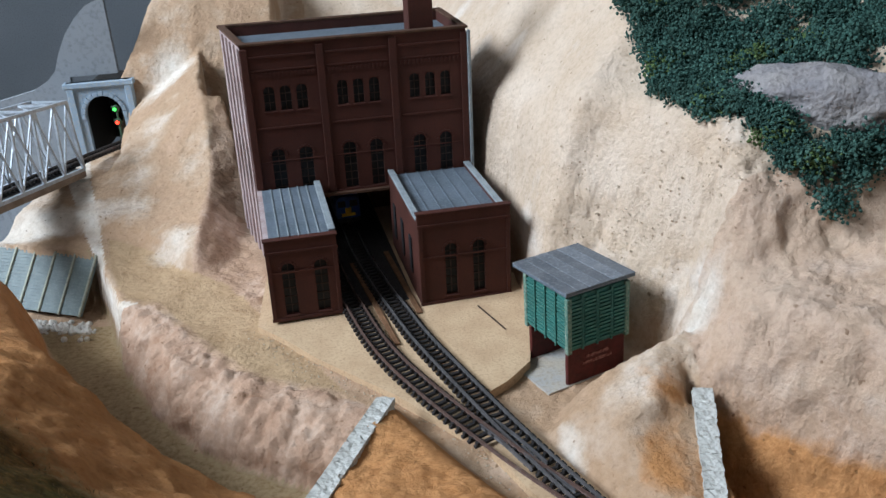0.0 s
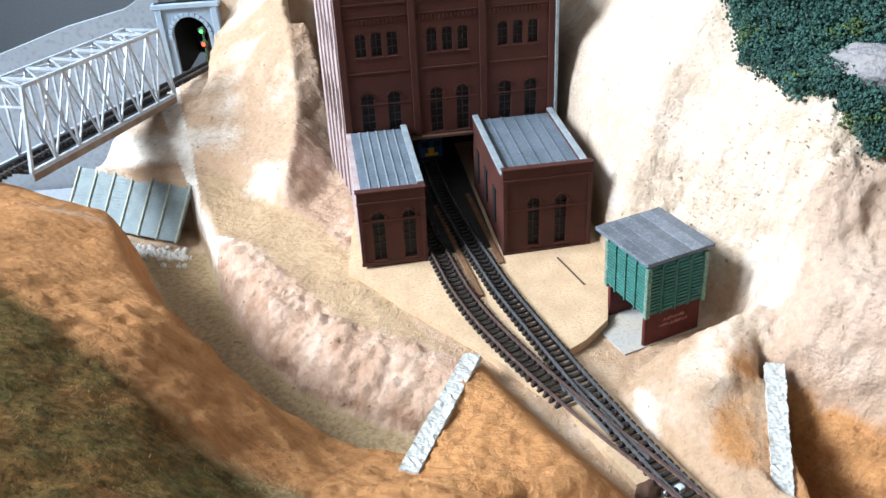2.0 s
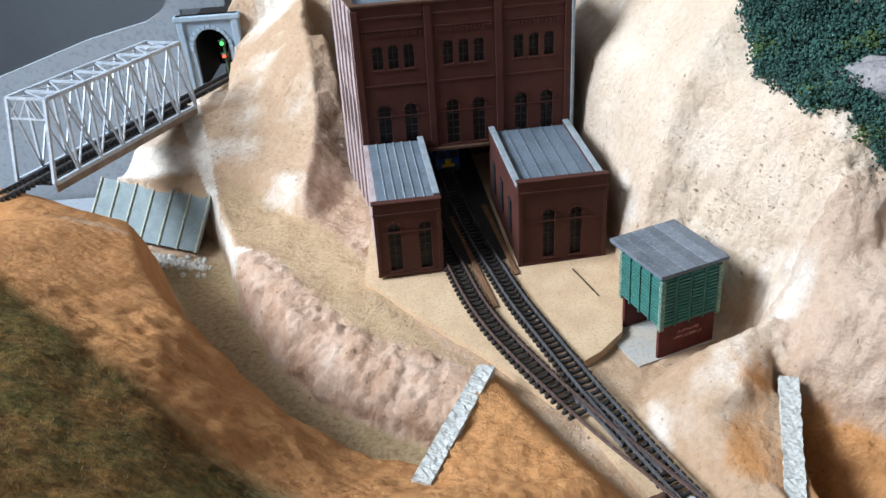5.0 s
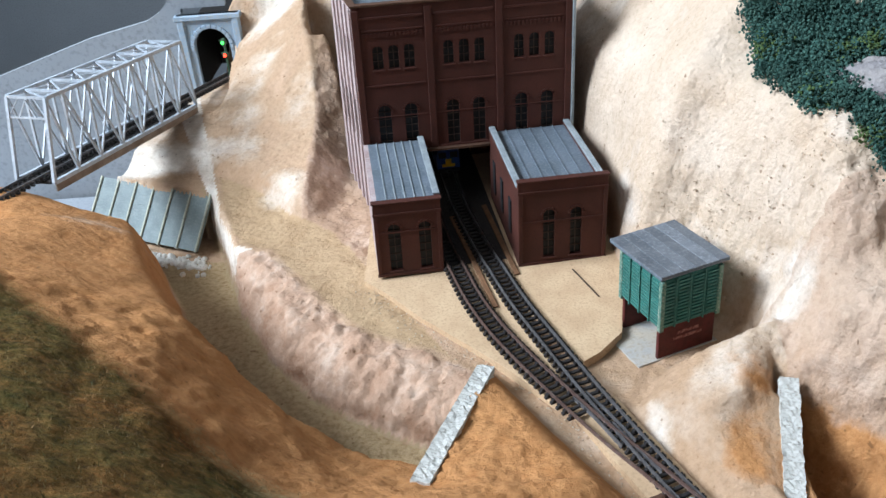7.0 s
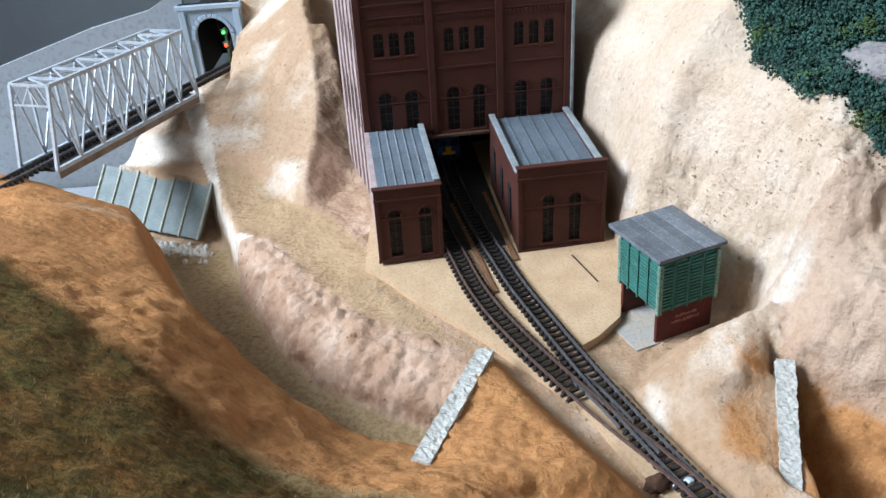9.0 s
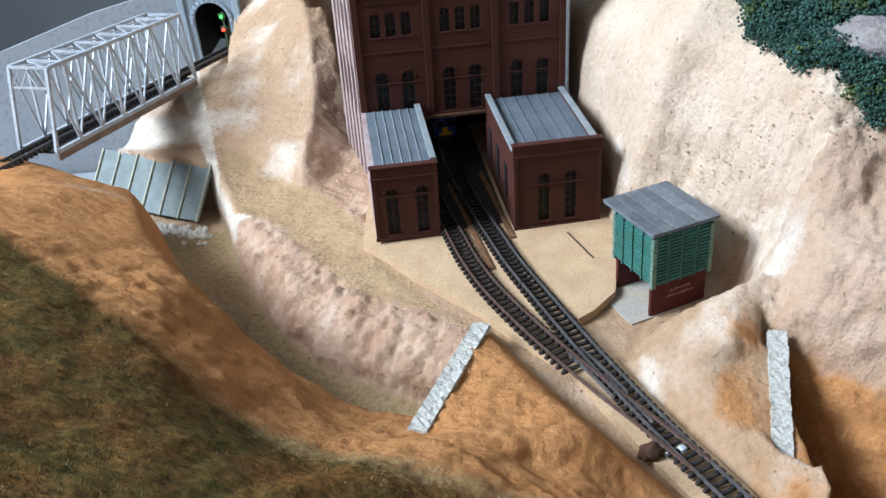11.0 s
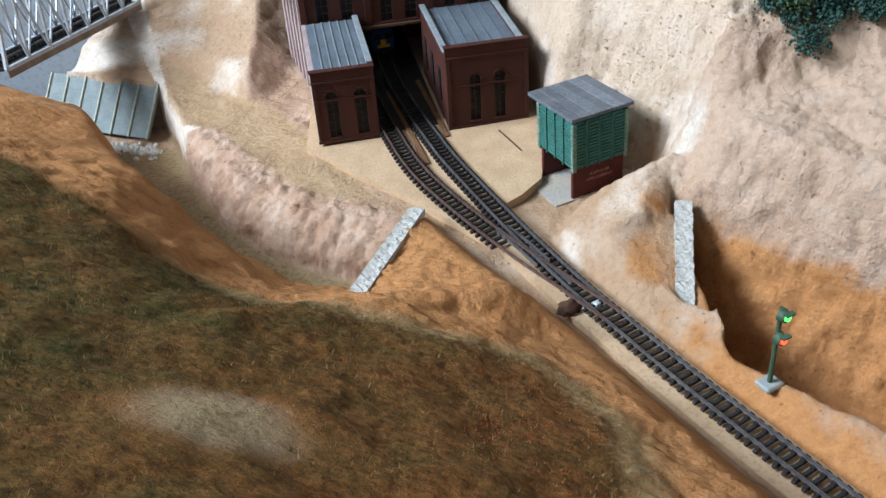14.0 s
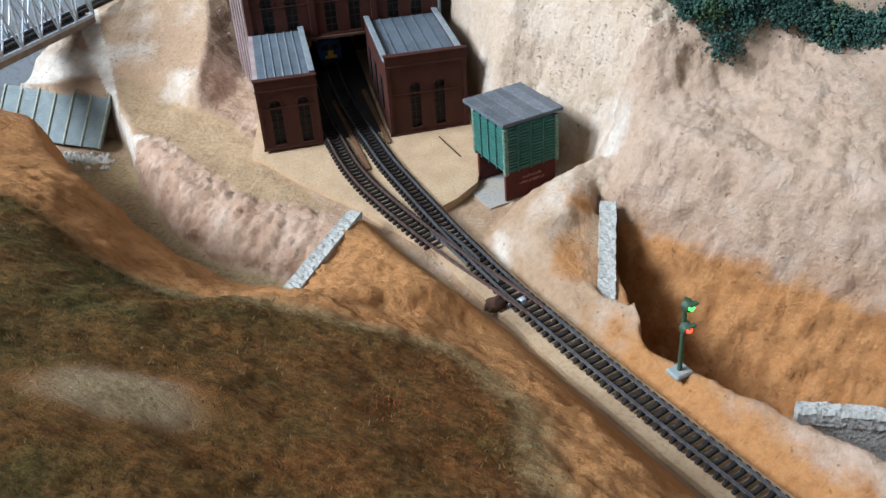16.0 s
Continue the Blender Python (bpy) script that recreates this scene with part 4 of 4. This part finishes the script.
for i in range(PANELS + 1):
    x = min(max(PL * i, PL * 0.35), BL - PL * 0.35)
    strut((x, -BW, BH), (x, BW, BH), 0.0016, "cross_beam")
    if i < PANELS:
        x2 = min(max(PL * (i + 1), PL * 0.35), BL - PL * 0.35)
        strut((x, -BW, BH), (x2, BW, BH), 0.0009, "lateral_brace")
        strut((x, BW, BH), (x2, -BW, BH), 0.0009, "lateral_brace")
for x, h in ((PL * 0.27, BH * 0.76),):
    strut((x, -BW, h), (x, BW, h), 0.0012, "portal_beam")
    for s in (-1, 1):
        strut((x, s * BW, h), (PL * 0.35, s * BW * 0.4, BH), 0.0009, "portal_brace")
        strut((PL * 0.3, 0, BH * 0.97), (x, s * BW * 0.45, h), 0.0009, "portal_brace")
deck = boxes((0, BL, -0.011, 0.011, -0.0015, 0.0005))
part("deck", deck, TIE, bridge, "dark open deck")
part("side_girder", boxes((0, BL, -BW - 0.0012, -BW - 0.0002, -0.006, 0.0012)), mat("brown_girder", (0.2, 0.15, 0.11), (0.3, 0.24, 0.19), scale=80), bridge, "dusty brown girder")
bt = thing("track", "black track across the truss bridge", "track", bmx, group="tracks")
for s in (-1, 1):
    part("rail", boxes((-0.12, BL + 0.10, s * GAUGE / 2 - 0.0004, s * GAUGE / 2 + 0.0004, 0.0024, 0.0042)), RAIL, bt)
for i in range(int((BL + 0.22) / TIE_PITCH)):
    ob = new("tie", TIE_MESH)
    ob.matrix_world = bmx @ pose(-0.12 + i * TIE_PITCH, 0, 0.0006, 0, 0, 90)
    ob.parent = bt
    ob.matrix_parent_inverse = bmx.inverted()

# ---- tunnel portal ----
PORTAL = mat("blue_grey_portal", (0.34, 0.45, 0.56), (0.28, 0.37, 0.46), (0.45, 0.45, 0.4), scale=70, fine=600)
portal = thing("tunnel_portal", "blue-grey moulded stone tunnel portal", "tunnel portal", pose(-0.2095, 0.3310, 0.002) @ Matrix.Diagonal((0.95, 1, 1.02, 1)))
bm = wall_face([(0.0, 0.0330, 0.008, 0.0575)], -0.029, 0.029, 0.0, 0.070, thick=0.005)
part("face", bm, PORTAL, portal)
for s in (-1, 1):
    part("pier", boxes((s * 0.0255 - 0.003, s * 0.0255 + 0.003, -0.0022, 0.0, 0.0, 0.070), bevel=0.0005), PORTAL, portal)
part("cornice", boxes((-0.031, 0.031, -0.0028, 0.0055, 0.0655, 0.070), bevel=0.0006), PORTAL, portal)
bm = bmesh.new()
for i in range(13):
    t = math.pi * i / 12
    m = pose(0.0185 * math.cos(t), -0.0006, 0.0410 + 0.0185 * math.sin(t), 0, -math.degrees(t), 0)
    box(bm, -0.0018, 0.0018, -0.0009, 0.0009, -0.0021, 0.0021, m=m, bevel=0.0003)
part("voussoir_ring", bm, PORTAL, portal)
part("bore", boxes((-0.018, 0.018, 0.08, 0.083, 0.0, 0.06), (-0.0195, -0.0175, 0.0052, 0.08, 0.0, 0.06), (0.0175, 0.0195, 0.0052, 0.08, 0.0, 0.06), (-0.0195, 0.0195, 0.0052, 0.083, 0.059, 0.061)), mat("black_lining", (0.01, 0.01, 0.01), (0.015, 0.014, 0.013)), portal, "black tunnel lining")


# ---- colour light signals ----
def lamp_mat(name, colour, strength):
    m = bpy.data.materials.new(name)
    m.use_nodes = True
    p = m.node_tree.nodes["Principled BSDF"]
    p.inputs["Base Color"].default_value = (*colour, 1)
    p.inputs["Emission Color"].default_value = (*colour, 1)
    p.inputs["Emission Strength"].default_value = strength
    p.inputs["Roughness"].default_value = 0.3
    return m


SIGRED, SIGGREEN = lamp_mat("red_lens", (1.0, 0.03, 0.012), 9.0), lamp_mat("green_lens", (0.06, 1.0, 0.12), 3.0)
SIGPOST = mat("green_metal", (0.04, 0.09, 0.05), (0.06, 0.11, 0.07), rough=0.5, scale=200)


def disc(bm, x, y, z, r, depth):
    q = bmesh.ops.create_cone(bm, cap_ends=True, segments=16, radius1=r, radius2=r * 0.8, depth=depth)
    bmesh.ops.transform(bm, matrix=Matrix.Translation((x, y, z)) @ Euler((radians(90), 0, 0)).to_matrix().to_4x4(), verts=q["verts"])
    return bm


def signal(label, m, height, upper, lower):
    s = thing("colour_signal", label, "signal", m, group="colour light signals")
    bm = bmesh.new()
    q = bmesh.ops.create_cone(bm, cap_ends=True, segments=10, radius1=0.0011, radius2=0.0009, depth=height)
    bmesh.ops.translate(bm, verts=q["verts"], vec=(0, 0, height / 2))
    part("post", bm, SIGPOST, s)
    for z, lens in ((height - 0.003, upper), (height - 0.0145, lower)):
        bm = bmesh.new()
        disc(bm, 0, -0.0018, z, 0.0030, 0.0028)
        box(bm, -0.0022, 0.0022, -0.0052, -0.0030, z + 0.0020, z + 0.0027)
        head = part("head", bm, SIGPOST, s)
        part("lens", disc(bmesh.new(), 0, -0.0035, z, 0.0016, 0.0012), lens, head)
    part("foot", boxes((-0.0045, 0.0045, -0.004, 0.004, -0.001, 0.0016), bevel=0.0007), mat("grey_foot", (0.28, 0.33, 0.33), (0.36, 0.38, 0.36), scale=150), s, "grey lump of plaster foot")
    return s


signal("green post signal showing green over red beside the track", pose(0.1495, -0.2600, land(0.1495, -0.26) + 0.0005, 0, 0, 25), 0.0400, SIGGREEN, SIGRED)
signal("green post signal with red lamp at the tunnel mouth", pose(-0.1955, 0.318, 0.0165, 0, 0, -10), 0.0385, SIGGREEN, SIGRED)


# ---- rolling stock ----
BLUE = mat("blue_livery", (0.02, 0.07, 0.22), (0.018, 0.06, 0.19), rough=0.4, scale=100, bump=0.05)
YELLOW = mat("yellow_livery", (0.75, 0.46, 0.02), (0.68, 0.4, 0.02), rough=0.4, scale=100, bump=0.05)
BLACKP = mat("black_plastic_body", (0.016, 0.017, 0.02), (0.024, 0.025, 0.03), rough=0.5, scale=150, bump=0.1)
WHITEP = mat("white_print", (0.75, 0.75, 0.74), (0.66, 0.66, 0.65), scale=200, bump=0.0)
REDP = mat("red_print", (0.6, 0.03, 0.02), (0.5, 0.03, 0.02), scale=200, bump=0.0)


def wheels(t, xs):
    for x in xs:
        for s in (-1, 1):
            bm = bmesh.new()
            q = bmesh.ops.create_cone(bm, cap_ends=True, segments=16, radius1=0.0029, radius2=0.0029, depth=0.0011)
            bmesh.ops.transform(bm, matrix=Matrix.Translation((x, s * GAUGE / 2, 0.0029)) @ Euler((radians(90), 0, 0)).to_matrix().to_4x4(), verts=q["verts"])
            part("wheel", bm, RAIL, t)


def locomotive(label, m, front):
    """A diesel locomotive; its nose points along -x."""
    t = thing("locomotive", label, "locomotive", m, group="locomotives")
    L, W = 0.094, 0.0088
    part("underframe", boxes((0.003, L - 0.003, -W + 0.001, W - 0.001, 0.0048, 0.0078), bevel=0.0004), BLACKP, t)
    prof = [(-W, 0.0078), (-W, 0.0185), (-W * 0.86, 0.0225), (-W * 0.5, 0.0246), (W * 0.5, 0.0246), (W * 0.86, 0.0225), (W, 0.0185), (W, 0.0078)]

    def tube(x0, x1, s0=1.0, s1=1.0, lo=0, hi=8):
        bm = bmesh.new()
        pr = prof[lo:hi]
        a = [bm.verts.new((x0, y * s0, 0.0078 + (z - 0.0078) * s0)) for y, z in pr]
        b = [bm.verts.new((x1, y * s1, 0.0078 + (z - 0.0078) * s1)) for y, z in pr]
        for i in range(len(a) - 1):
            bm.faces.new((a[i], a[i + 1], b[i + 1], b[i]))
        bm.faces.new((a[-1], a[0], b[0], b[-1]))
        bm.faces.new(a[::-1]), bm.faces.new(b)
        bmesh.ops.recalc_face_normals(bm, faces=bm.faces)
        return bm

    part("body", tube(0.008, L - 0.008), BLUE, t)
    part("nose", tube(0.0, 0.008, 0.9, 1.0), front, t, "sloping nose")
    part("nose_panel", boxes((-0.0006, 0.0002, -0.0045, 0.0045, 0.0092, 0.0112), (-0.0006, 0.0002, -0.002, 0.002, 0.0112, 0.0150)), YELLOW, t, "yellow nose panel")
    part("nose", tube(L - 0.008, L, 1.0, 0.9), YELLOW, t, "yellow warning nose")
    part("roof", tube(0.0075, L - 0.0075, 1.012, 1.012, 2, 6), BLACKP, t, "black roof")
    for i in range(3):
        part("roof_fan", boxes((0.030 + 0.016 * i, 0.040 + 0.016 * i, -0.003, 0.003, 0.0247, 0.0254), bevel=0.0003), BLACKP, t)
    for s in (-1, 1):
        part("side_panel", boxes((0.036, 0.056, s * W - 0.0002, s * W + 0.0002, 0.0095, 0.0175)), YELLOW, t, "yellow side panel")
        part("cab_window", boxes((0.010, 0.0145, s * W - 0.0002, s * W + 0.0002, 0.0145, 0.0182)), GLASS, t)
    for s in (-1, 1):
        part("windscreen", boxes((-0.0004, 0.0006, s * 0.004 - 0.0026, s * 0.004 + 0.0026, 0.0158, 0.0200)), GLASS, t)
    part("buffer_beam", boxes((-0.0012, 0.0006, -0.0075, 0.0075, 0.0052, 0.0076), bevel=0.0003), BLACKP, t)
    for x in (0.02, L - 0.02):
        part("bogie", boxes((x - 0.0135, x + 0.0135, -0.0062, 0.0062, 0.0022, 0.0048), bevel=0.0004), BLACKP, t)
    wheels(t, (0.0105, 0.02, 0.0295, L - 0.0295, L - 0.02, L - 0.0105))
    part("coupler", boxes((-0.004, 0.001, -0.0012, 0.0012, 0.0046, 0.0066)), BLACKP, t)
    return t


def hopper(m):
    t = thing("hopper_wagon", "black open hopper wagon with red and white emblem", "wagon", m, group="hopper wagons")
    L, W, Z0, Z1 = 0.074, 0.0088, 0.0068, 0.0215
    for s in (-1, 1):
        side = part("side", boxes((0.001, L - 0.001, min(s * W, s * (W - 0.0009)), max(s * W, s * (W - 0.0009)), Z0, Z1)), BLACKP, t)
        for i in range(9):
            x = 0.004 + (L - 0.008) * i / 8
            part("rib", boxes((x - 0.0004, x + 0.0004, min(s * W, s * (W + 0.0006)), max(s * W, s * (W + 0.0006)), Z0, Z1)), BLACKP, side)
        part("rim", boxes((0.0, L, s * W - 0.0008, s * W + 0.0008, Z1, Z1 + 0.0008)), BLACKP, t)
        bm = disc(bmesh.new(), 0.062, s * (W + 0.0009), 0.0142, 0.0044, 0.0003)
        part("emblem", bm, WHITEP, side, "white disc with a red wedge")
        part("wedge", boxes((0.0615, 0.0655, s * (W + 0.0011) - 0.0001, s * (W + 0.0011) + 0.0001, 0.0122, 0.0162)), REDP, side)
        for k in range(3):
            part("lettering_bar", boxes((0.008, 0.019 - 0.002 * k, s * (W + 0.0007) - 0.0001, s * (W + 0.0007) + 0.0001, 0.0165 - 0.0026 * k, 0.0180 - 0.0026 * k)), WHITEP, side)
    for x in (0.0, L - 0.001):
        part("end", boxes((x, x + 0.001, -W, W, Z0 + 0.004, Z1 + 0.0006)), BLACKP, t)
    for i in range(1, 5):
        part("cross_brace", boxes((L * i / 5 - 0.0004, L * i / 5 + 0.0004, -W + 0.001, W - 0.001, Z1 - 0.004, Z1)), BLACKP, t)
    part("hopper_floor", boxes((0.002, L - 0.002, -W + 0.001, W - 0.001, Z0, Z0 + 0.001)), BLACKP, t)
    for x in (0.012, L - 0.012):
        part("bogie", boxes((x - 0.0085, x + 0.0085, -0.0060, 0.0060, 0.0022, 0.0066), bevel=0.0004), BLACKP, t)
    wheels(t, (0.0065, 0.0175, L - 0.0175, L - 0.0065))
    return t


RZ = 0.0049
locomotive("dark blue locomotive with yellow nose panel standing inside the mill", pose(-0.0035, 0.1150, RZ, 0, 0, 97.5), BLUE)
locomotive("blue and yellow diesel locomotive at the head of hoppers", pose(-0.0275, 0.1450, RZ + 0.0003, 0, 0, 97.0), YELLOW)
hopper(pose(-0.0388, 0.2440, RZ + 0.0003, 0, 0, 95.0))

# ---- foliage on the hillside ----
LEAF = mat("dark_green_foam", (0.030, 0.080, 0.068), (0.062, 0.125, 0.10), (0.014, 0.040, 0.035), rough=0.95, scale=60, fine=500, bump=0.6, per=0.25, spec=0.1)
PALELEAF = mat("pale_green_foam", (0.07, 0.12, 0.045), (0.1, 0.15, 0.06), rough=0.95, scale=60, fine=500, bump=0.6, per=0.2, spec=0.1)
STONEFACE = mat("grey_carved_rock", (0.22, 0.21, 0.22), (0.3, 0.28, 0.27), (0.14, 0.13, 0.13), scale=60, fine=450, bump=0.8, dist=0.002)
rng = random.Random(7)


def bush_mesh(seed):
    r = random.Random(seed)
    bm = bmesh.new()
    for _ in range(9):
        d = Vector((r.gauss(0, 1), r.gauss(0, 1), abs(r.gauss(0, 0.8)))).normalized() * r.uniform(0.002, 0.0085)
        for _ in range(46):
            o = d + Vector((r.gauss(0, 1), r.gauss(0, 1), r.gauss(0, 1))) * 0.0025
            q = bmesh.ops.create_icosphere(bm, subdivisions=1, radius=r.uniform(0.00028, 0.00092))
            rot = Euler((r.uniform(0, 6), r.uniform(0, 6), 0)).to_matrix()
            for v in q["verts"]:
                v.co = o + rot @ (v.co * r.uniform(0.6, 1.35))
    return mesh_of("clump", bm, LEAF)


BUSHES = [bush_mesh(s) for s in range(5)]
PALES = [b.copy() for b in BUSHES[:2]]
for b in PALES:
    b.materials[0] = PALELEAF
LOWER = [(0.180, 0.100), (0.169, 0.050), (0.168, 0.012), (0.174, -0.018), (0.177, -0.038), (0.183, -0.054), (0.192, -0.070), (0.203, -0.084), (0.217, -0.093), (0.242, -0.100), (0.28, -0.116), (0.315, -0.128)]
MIDDLE = [(0.190, 0.100), (0.178, 0.055), (0.177, 0.018), (0.182, -0.006), (0.187, -0.026), (0.192, -0.042), (0.200, -0.056)]
UPPER = [(0.200, 0.10), (0.190, 0.045), (0.188, 0.012), (0.193, -0.010), (0.203, -0.026), (0.222, -0.034), (0.247, -0.046), (0.28, -0.063), (0.315, -0.08)]
spots = []
for line, gap, wide in ((LOWER, 0.006, 0.006), (LOWER, 0.0045, 0.005), (MIDDLE, 0.004, 0.007), (UPPER, 0.005, 0.009), (UPPER, 0.006, 0.014)):
    for p, d in smooth_line(line, gap):
        spots.append((p.x + rng.gauss(0, wide * 0.5), p.y + rng.gauss(0, wide * 0.5)))
for i in range(110):
    a = rng.uniform(0.185, 0.34)
    spots.append((a, -0.02 - 0.5 * (a - 0.2) + rng.uniform(0.0, 0.085)))
for i, (x, y) in enumerate(spots):
    ob = new("bush", rng.choice(PALES) if rng.random() < 0.08 else rng.choice(BUSHES))
    k = rng.uniform(0.75, 1.25)
    ob.matrix_world = pose(x, y, land(x, y) + 0.0005, rng.uniform(-15, 15), rng.uniform(-15, 15), rng.uniform(0, 360)) @ Matrix.Diagonal((k, k, k, 1))
    tagged(ob, "dark green foam foliage bush on the plaster hillside", "bush", group="hillside bushes")

bm = bmesh.new()
q = bmesh.ops.create_icosphere(bm, subdivisions=5, radius=1.0)
for v in q["verts"]:
    c = v.co.copy()
    v.co = Vector((c.x * 0.044, c.y * 0.018, c.z * 0.020)) * (1 + 0.12 * noise.noise(c * 3) + 0.05 * noise.noise(c * 9))
tagged(part("rock", bm, STONEFACE, smooth=True), "grey carved rock face between the bushes", "rock").matrix_world = pose(0.222, -0.066, land(0.222, -0.066) - 0.009, 30, 0, -32)


# ---- flocked grass on the near hill ----
FLOCK = bpy.data.materials.new("flock_fibre")
FLOCK.use_nodes = True
fn, fl_ = FLOCK.node_tree.nodes, FLOCK.node_tree.links
geo, fr = fn.new("ShaderNodeNewGeometry"), fn.new("ShaderNodeValToRGB")
for pos, c in ((0.3, (0.055, 0.06, 0.018)), (0.6, (0.13, 0.095, 0.03)), (0.85, (0.24, 0.14, 0.05))):
    fr.color_ramp.elements.new(pos).color = (*c, 1)
fr.color_ramp.elements[0].color, fr.color_ramp.elements[-1].color = (0.035, 0.04, 0.012, 1), (0.24, 0.16, 0.07, 1)
fl_.new(geo.outputs["Random Per Island"], fr.inputs["Fac"])
fl_.new(fr.outputs["Color"], fn["Principled BSDF"].inputs["Base Color"])
fn["Principled BSDF"].inputs["Roughness"].default_value = 0.9
RUST = mat("rust_red_foam", (0.30, 0.055, 0.015), (0.24, 0.07, 0.02), (0.18, 0.05, 0.02), rough=0.95, scale=200)
fv, ff = [], []
while len(ff) < 42000:
    x, y = rng.uniform(-0.30, 0.10), rng.uniform(-0.50, -0.08)
    j, i = cell(x, y)
    if rng.random() > ZONE[j, i, 0] ** 0.7:
        continue
    z, a, h = float(ZZ[j, i]), rng.uniform(0, 6.28), rng.uniform(0.0006, 0.0019)
    lx, ly = rng.gauss(0, 0.0007), rng.gauss(0, 0.0007)
    w = 0.00026
    k = len(fv)
    fv += [(x - w * math.cos(a), y - w * math.sin(a), z - 0.0004), (x + w * math.cos(a), y + w * math.sin(a), z - 0.0004), (x + lx, y + ly, z + h)]
    ff.append((k, k + 1, k + 2))
me = bpy.data.meshes.new("flock_grass")
me.from_pydata(fv, [], ff)
me.materials.append(FLOCK)
tagged(new("flock_grass", me), "olive and brown flocked grass fibres on the near hill", "grass", kind="stuff")
bm = bmesh.new()
for n_ in range(1500):
    c = rng.choice(((0.026, -0.338, 0.006), (0.036, -0.345, 0.012), (0.030, -0.352, 0.016), (0.055, -0.325, 0.014), (0.045, -0.305, 0.016), (0.058, -0.35, 0.018)))
    x, y = rng.gauss(c[0], c[2]), rng.gauss(c[1], c[2] * 0.7)
    q = bmesh.ops.create_icosphere(bm, subdivisions=1, radius=rng.uniform(0.00012, 0.0004))
    bmesh.ops.translate(bm, verts=q["verts"], vec=(x, y, land(x, y) + 0.0003))
tagged(part("rust_scatter", bm, RUST), "rust-red foam scatter on the grassy hill", "scatter", kind="stuff")
GRIT_LINE = smooth_line([(-0.056, -0.006), (-0.02, -0.05), (0.016, -0.09), (0.044, -0.126), (0.062, -0.165), (0.08, -0.205)], 0.004) + smooth_line([(0.10, -0.012), (0.118, -0.022), (0.146, -0.07)], 0.004) + smooth_line([(0.115, -0.005), (0.135, -0.03), (0.16, -0.06), (0.19, -0.09)], 0.004)
GRIT = mat("pale_grit", (0.5, 0.42, 0.32), (0.3, 0.2, 0.12), (0.62, 0.55, 0.45), scale=300)
bm = bmesh.new()
for n_ in range(900):
    p, d = rng.choice(GRIT_LINE)
    x, y = p.x + rng.gauss(0, 0.006), p.y + rng.gauss(0, 0.006)
    q = bmesh.ops.create_icosphere(bm, subdivisions=1, radius=rng.uniform(0.0002, 0.0006))
    bmesh.ops.translate(bm, verts=q["verts"], vec=(x, y, land(x, y) + 0.0002))
tagged(part("grit_scatter", bm, GRIT), "pale and brown grit along the plate edge and banks", "grit", kind="stuff")

CHALKY = mat("white_plaster_rubble", (0.72, 0.7, 0.66), (0.6, 0.57, 0.52), scale=150)
bm = bmesh.new()
for n_ in range(160):
    u = rng.random()
    x, y = -0.236 + 0.056 * u + rng.gauss(0, 0.003), 0.1135 - 0.022 * u + rng.gauss(0, 0.0045)
    q = bmesh.ops.create_icosphere(bm, subdivisions=1, radius=rng.uniform(0.0008, 0.0026))
    bmesh.ops.translate(bm, verts=q["verts"], vec=(x, y, land(x, y) + 0.0006))
tagged(part("rubble_heap", bm, CHALKY), "white plaster rubble below the shelter roof", "rubble", kind="stuff")
# near-black slab between the annexes: the shade there, put into the floor's colour
YARD_SHADE = mat("yard_shade_black", (0.02, 0.018, 0.017), (0.035, 0.03, 0.027), scale=300, fine=900)
tagged(part("ballast_bed", boxes((-0.019, 0.022, 0.008, 0.36, -0.0001, 0.0004)), YARD_SHADE), "near-black slab painting the shade on the floor under the mill tracks", "ballast", kind="structure").matrix_world = mill.matrix_world.copy()
tagged(part("timber_strip", boxes((-0.0016, 0.0016, -0.055, 0.055, 0.0, 0.0012), bevel=0.0003), mat("brown_timber", (0.2, 0.1, 0.05), (0.14, 0.07, 0.035), scale=100)), "brown timber strip lying between the tracks", "timber").matrix_world = pose(0.0085, 0.012, 0.0002, 0, 0, 12)
tagged(part("timber_strip", boxes((-0.0016, 0.0016, -0.045, 0.045, 0.0, 0.0012), bevel=0.0003), mat("brown_timber", (0.2, 0.1, 0.05), (0.14, 0.07, 0.035), scale=100)), "brown timber strip beside the main track", "timber").matrix_world = pose(0.0265, 0.035, 0.0002, 0, 0, 10)
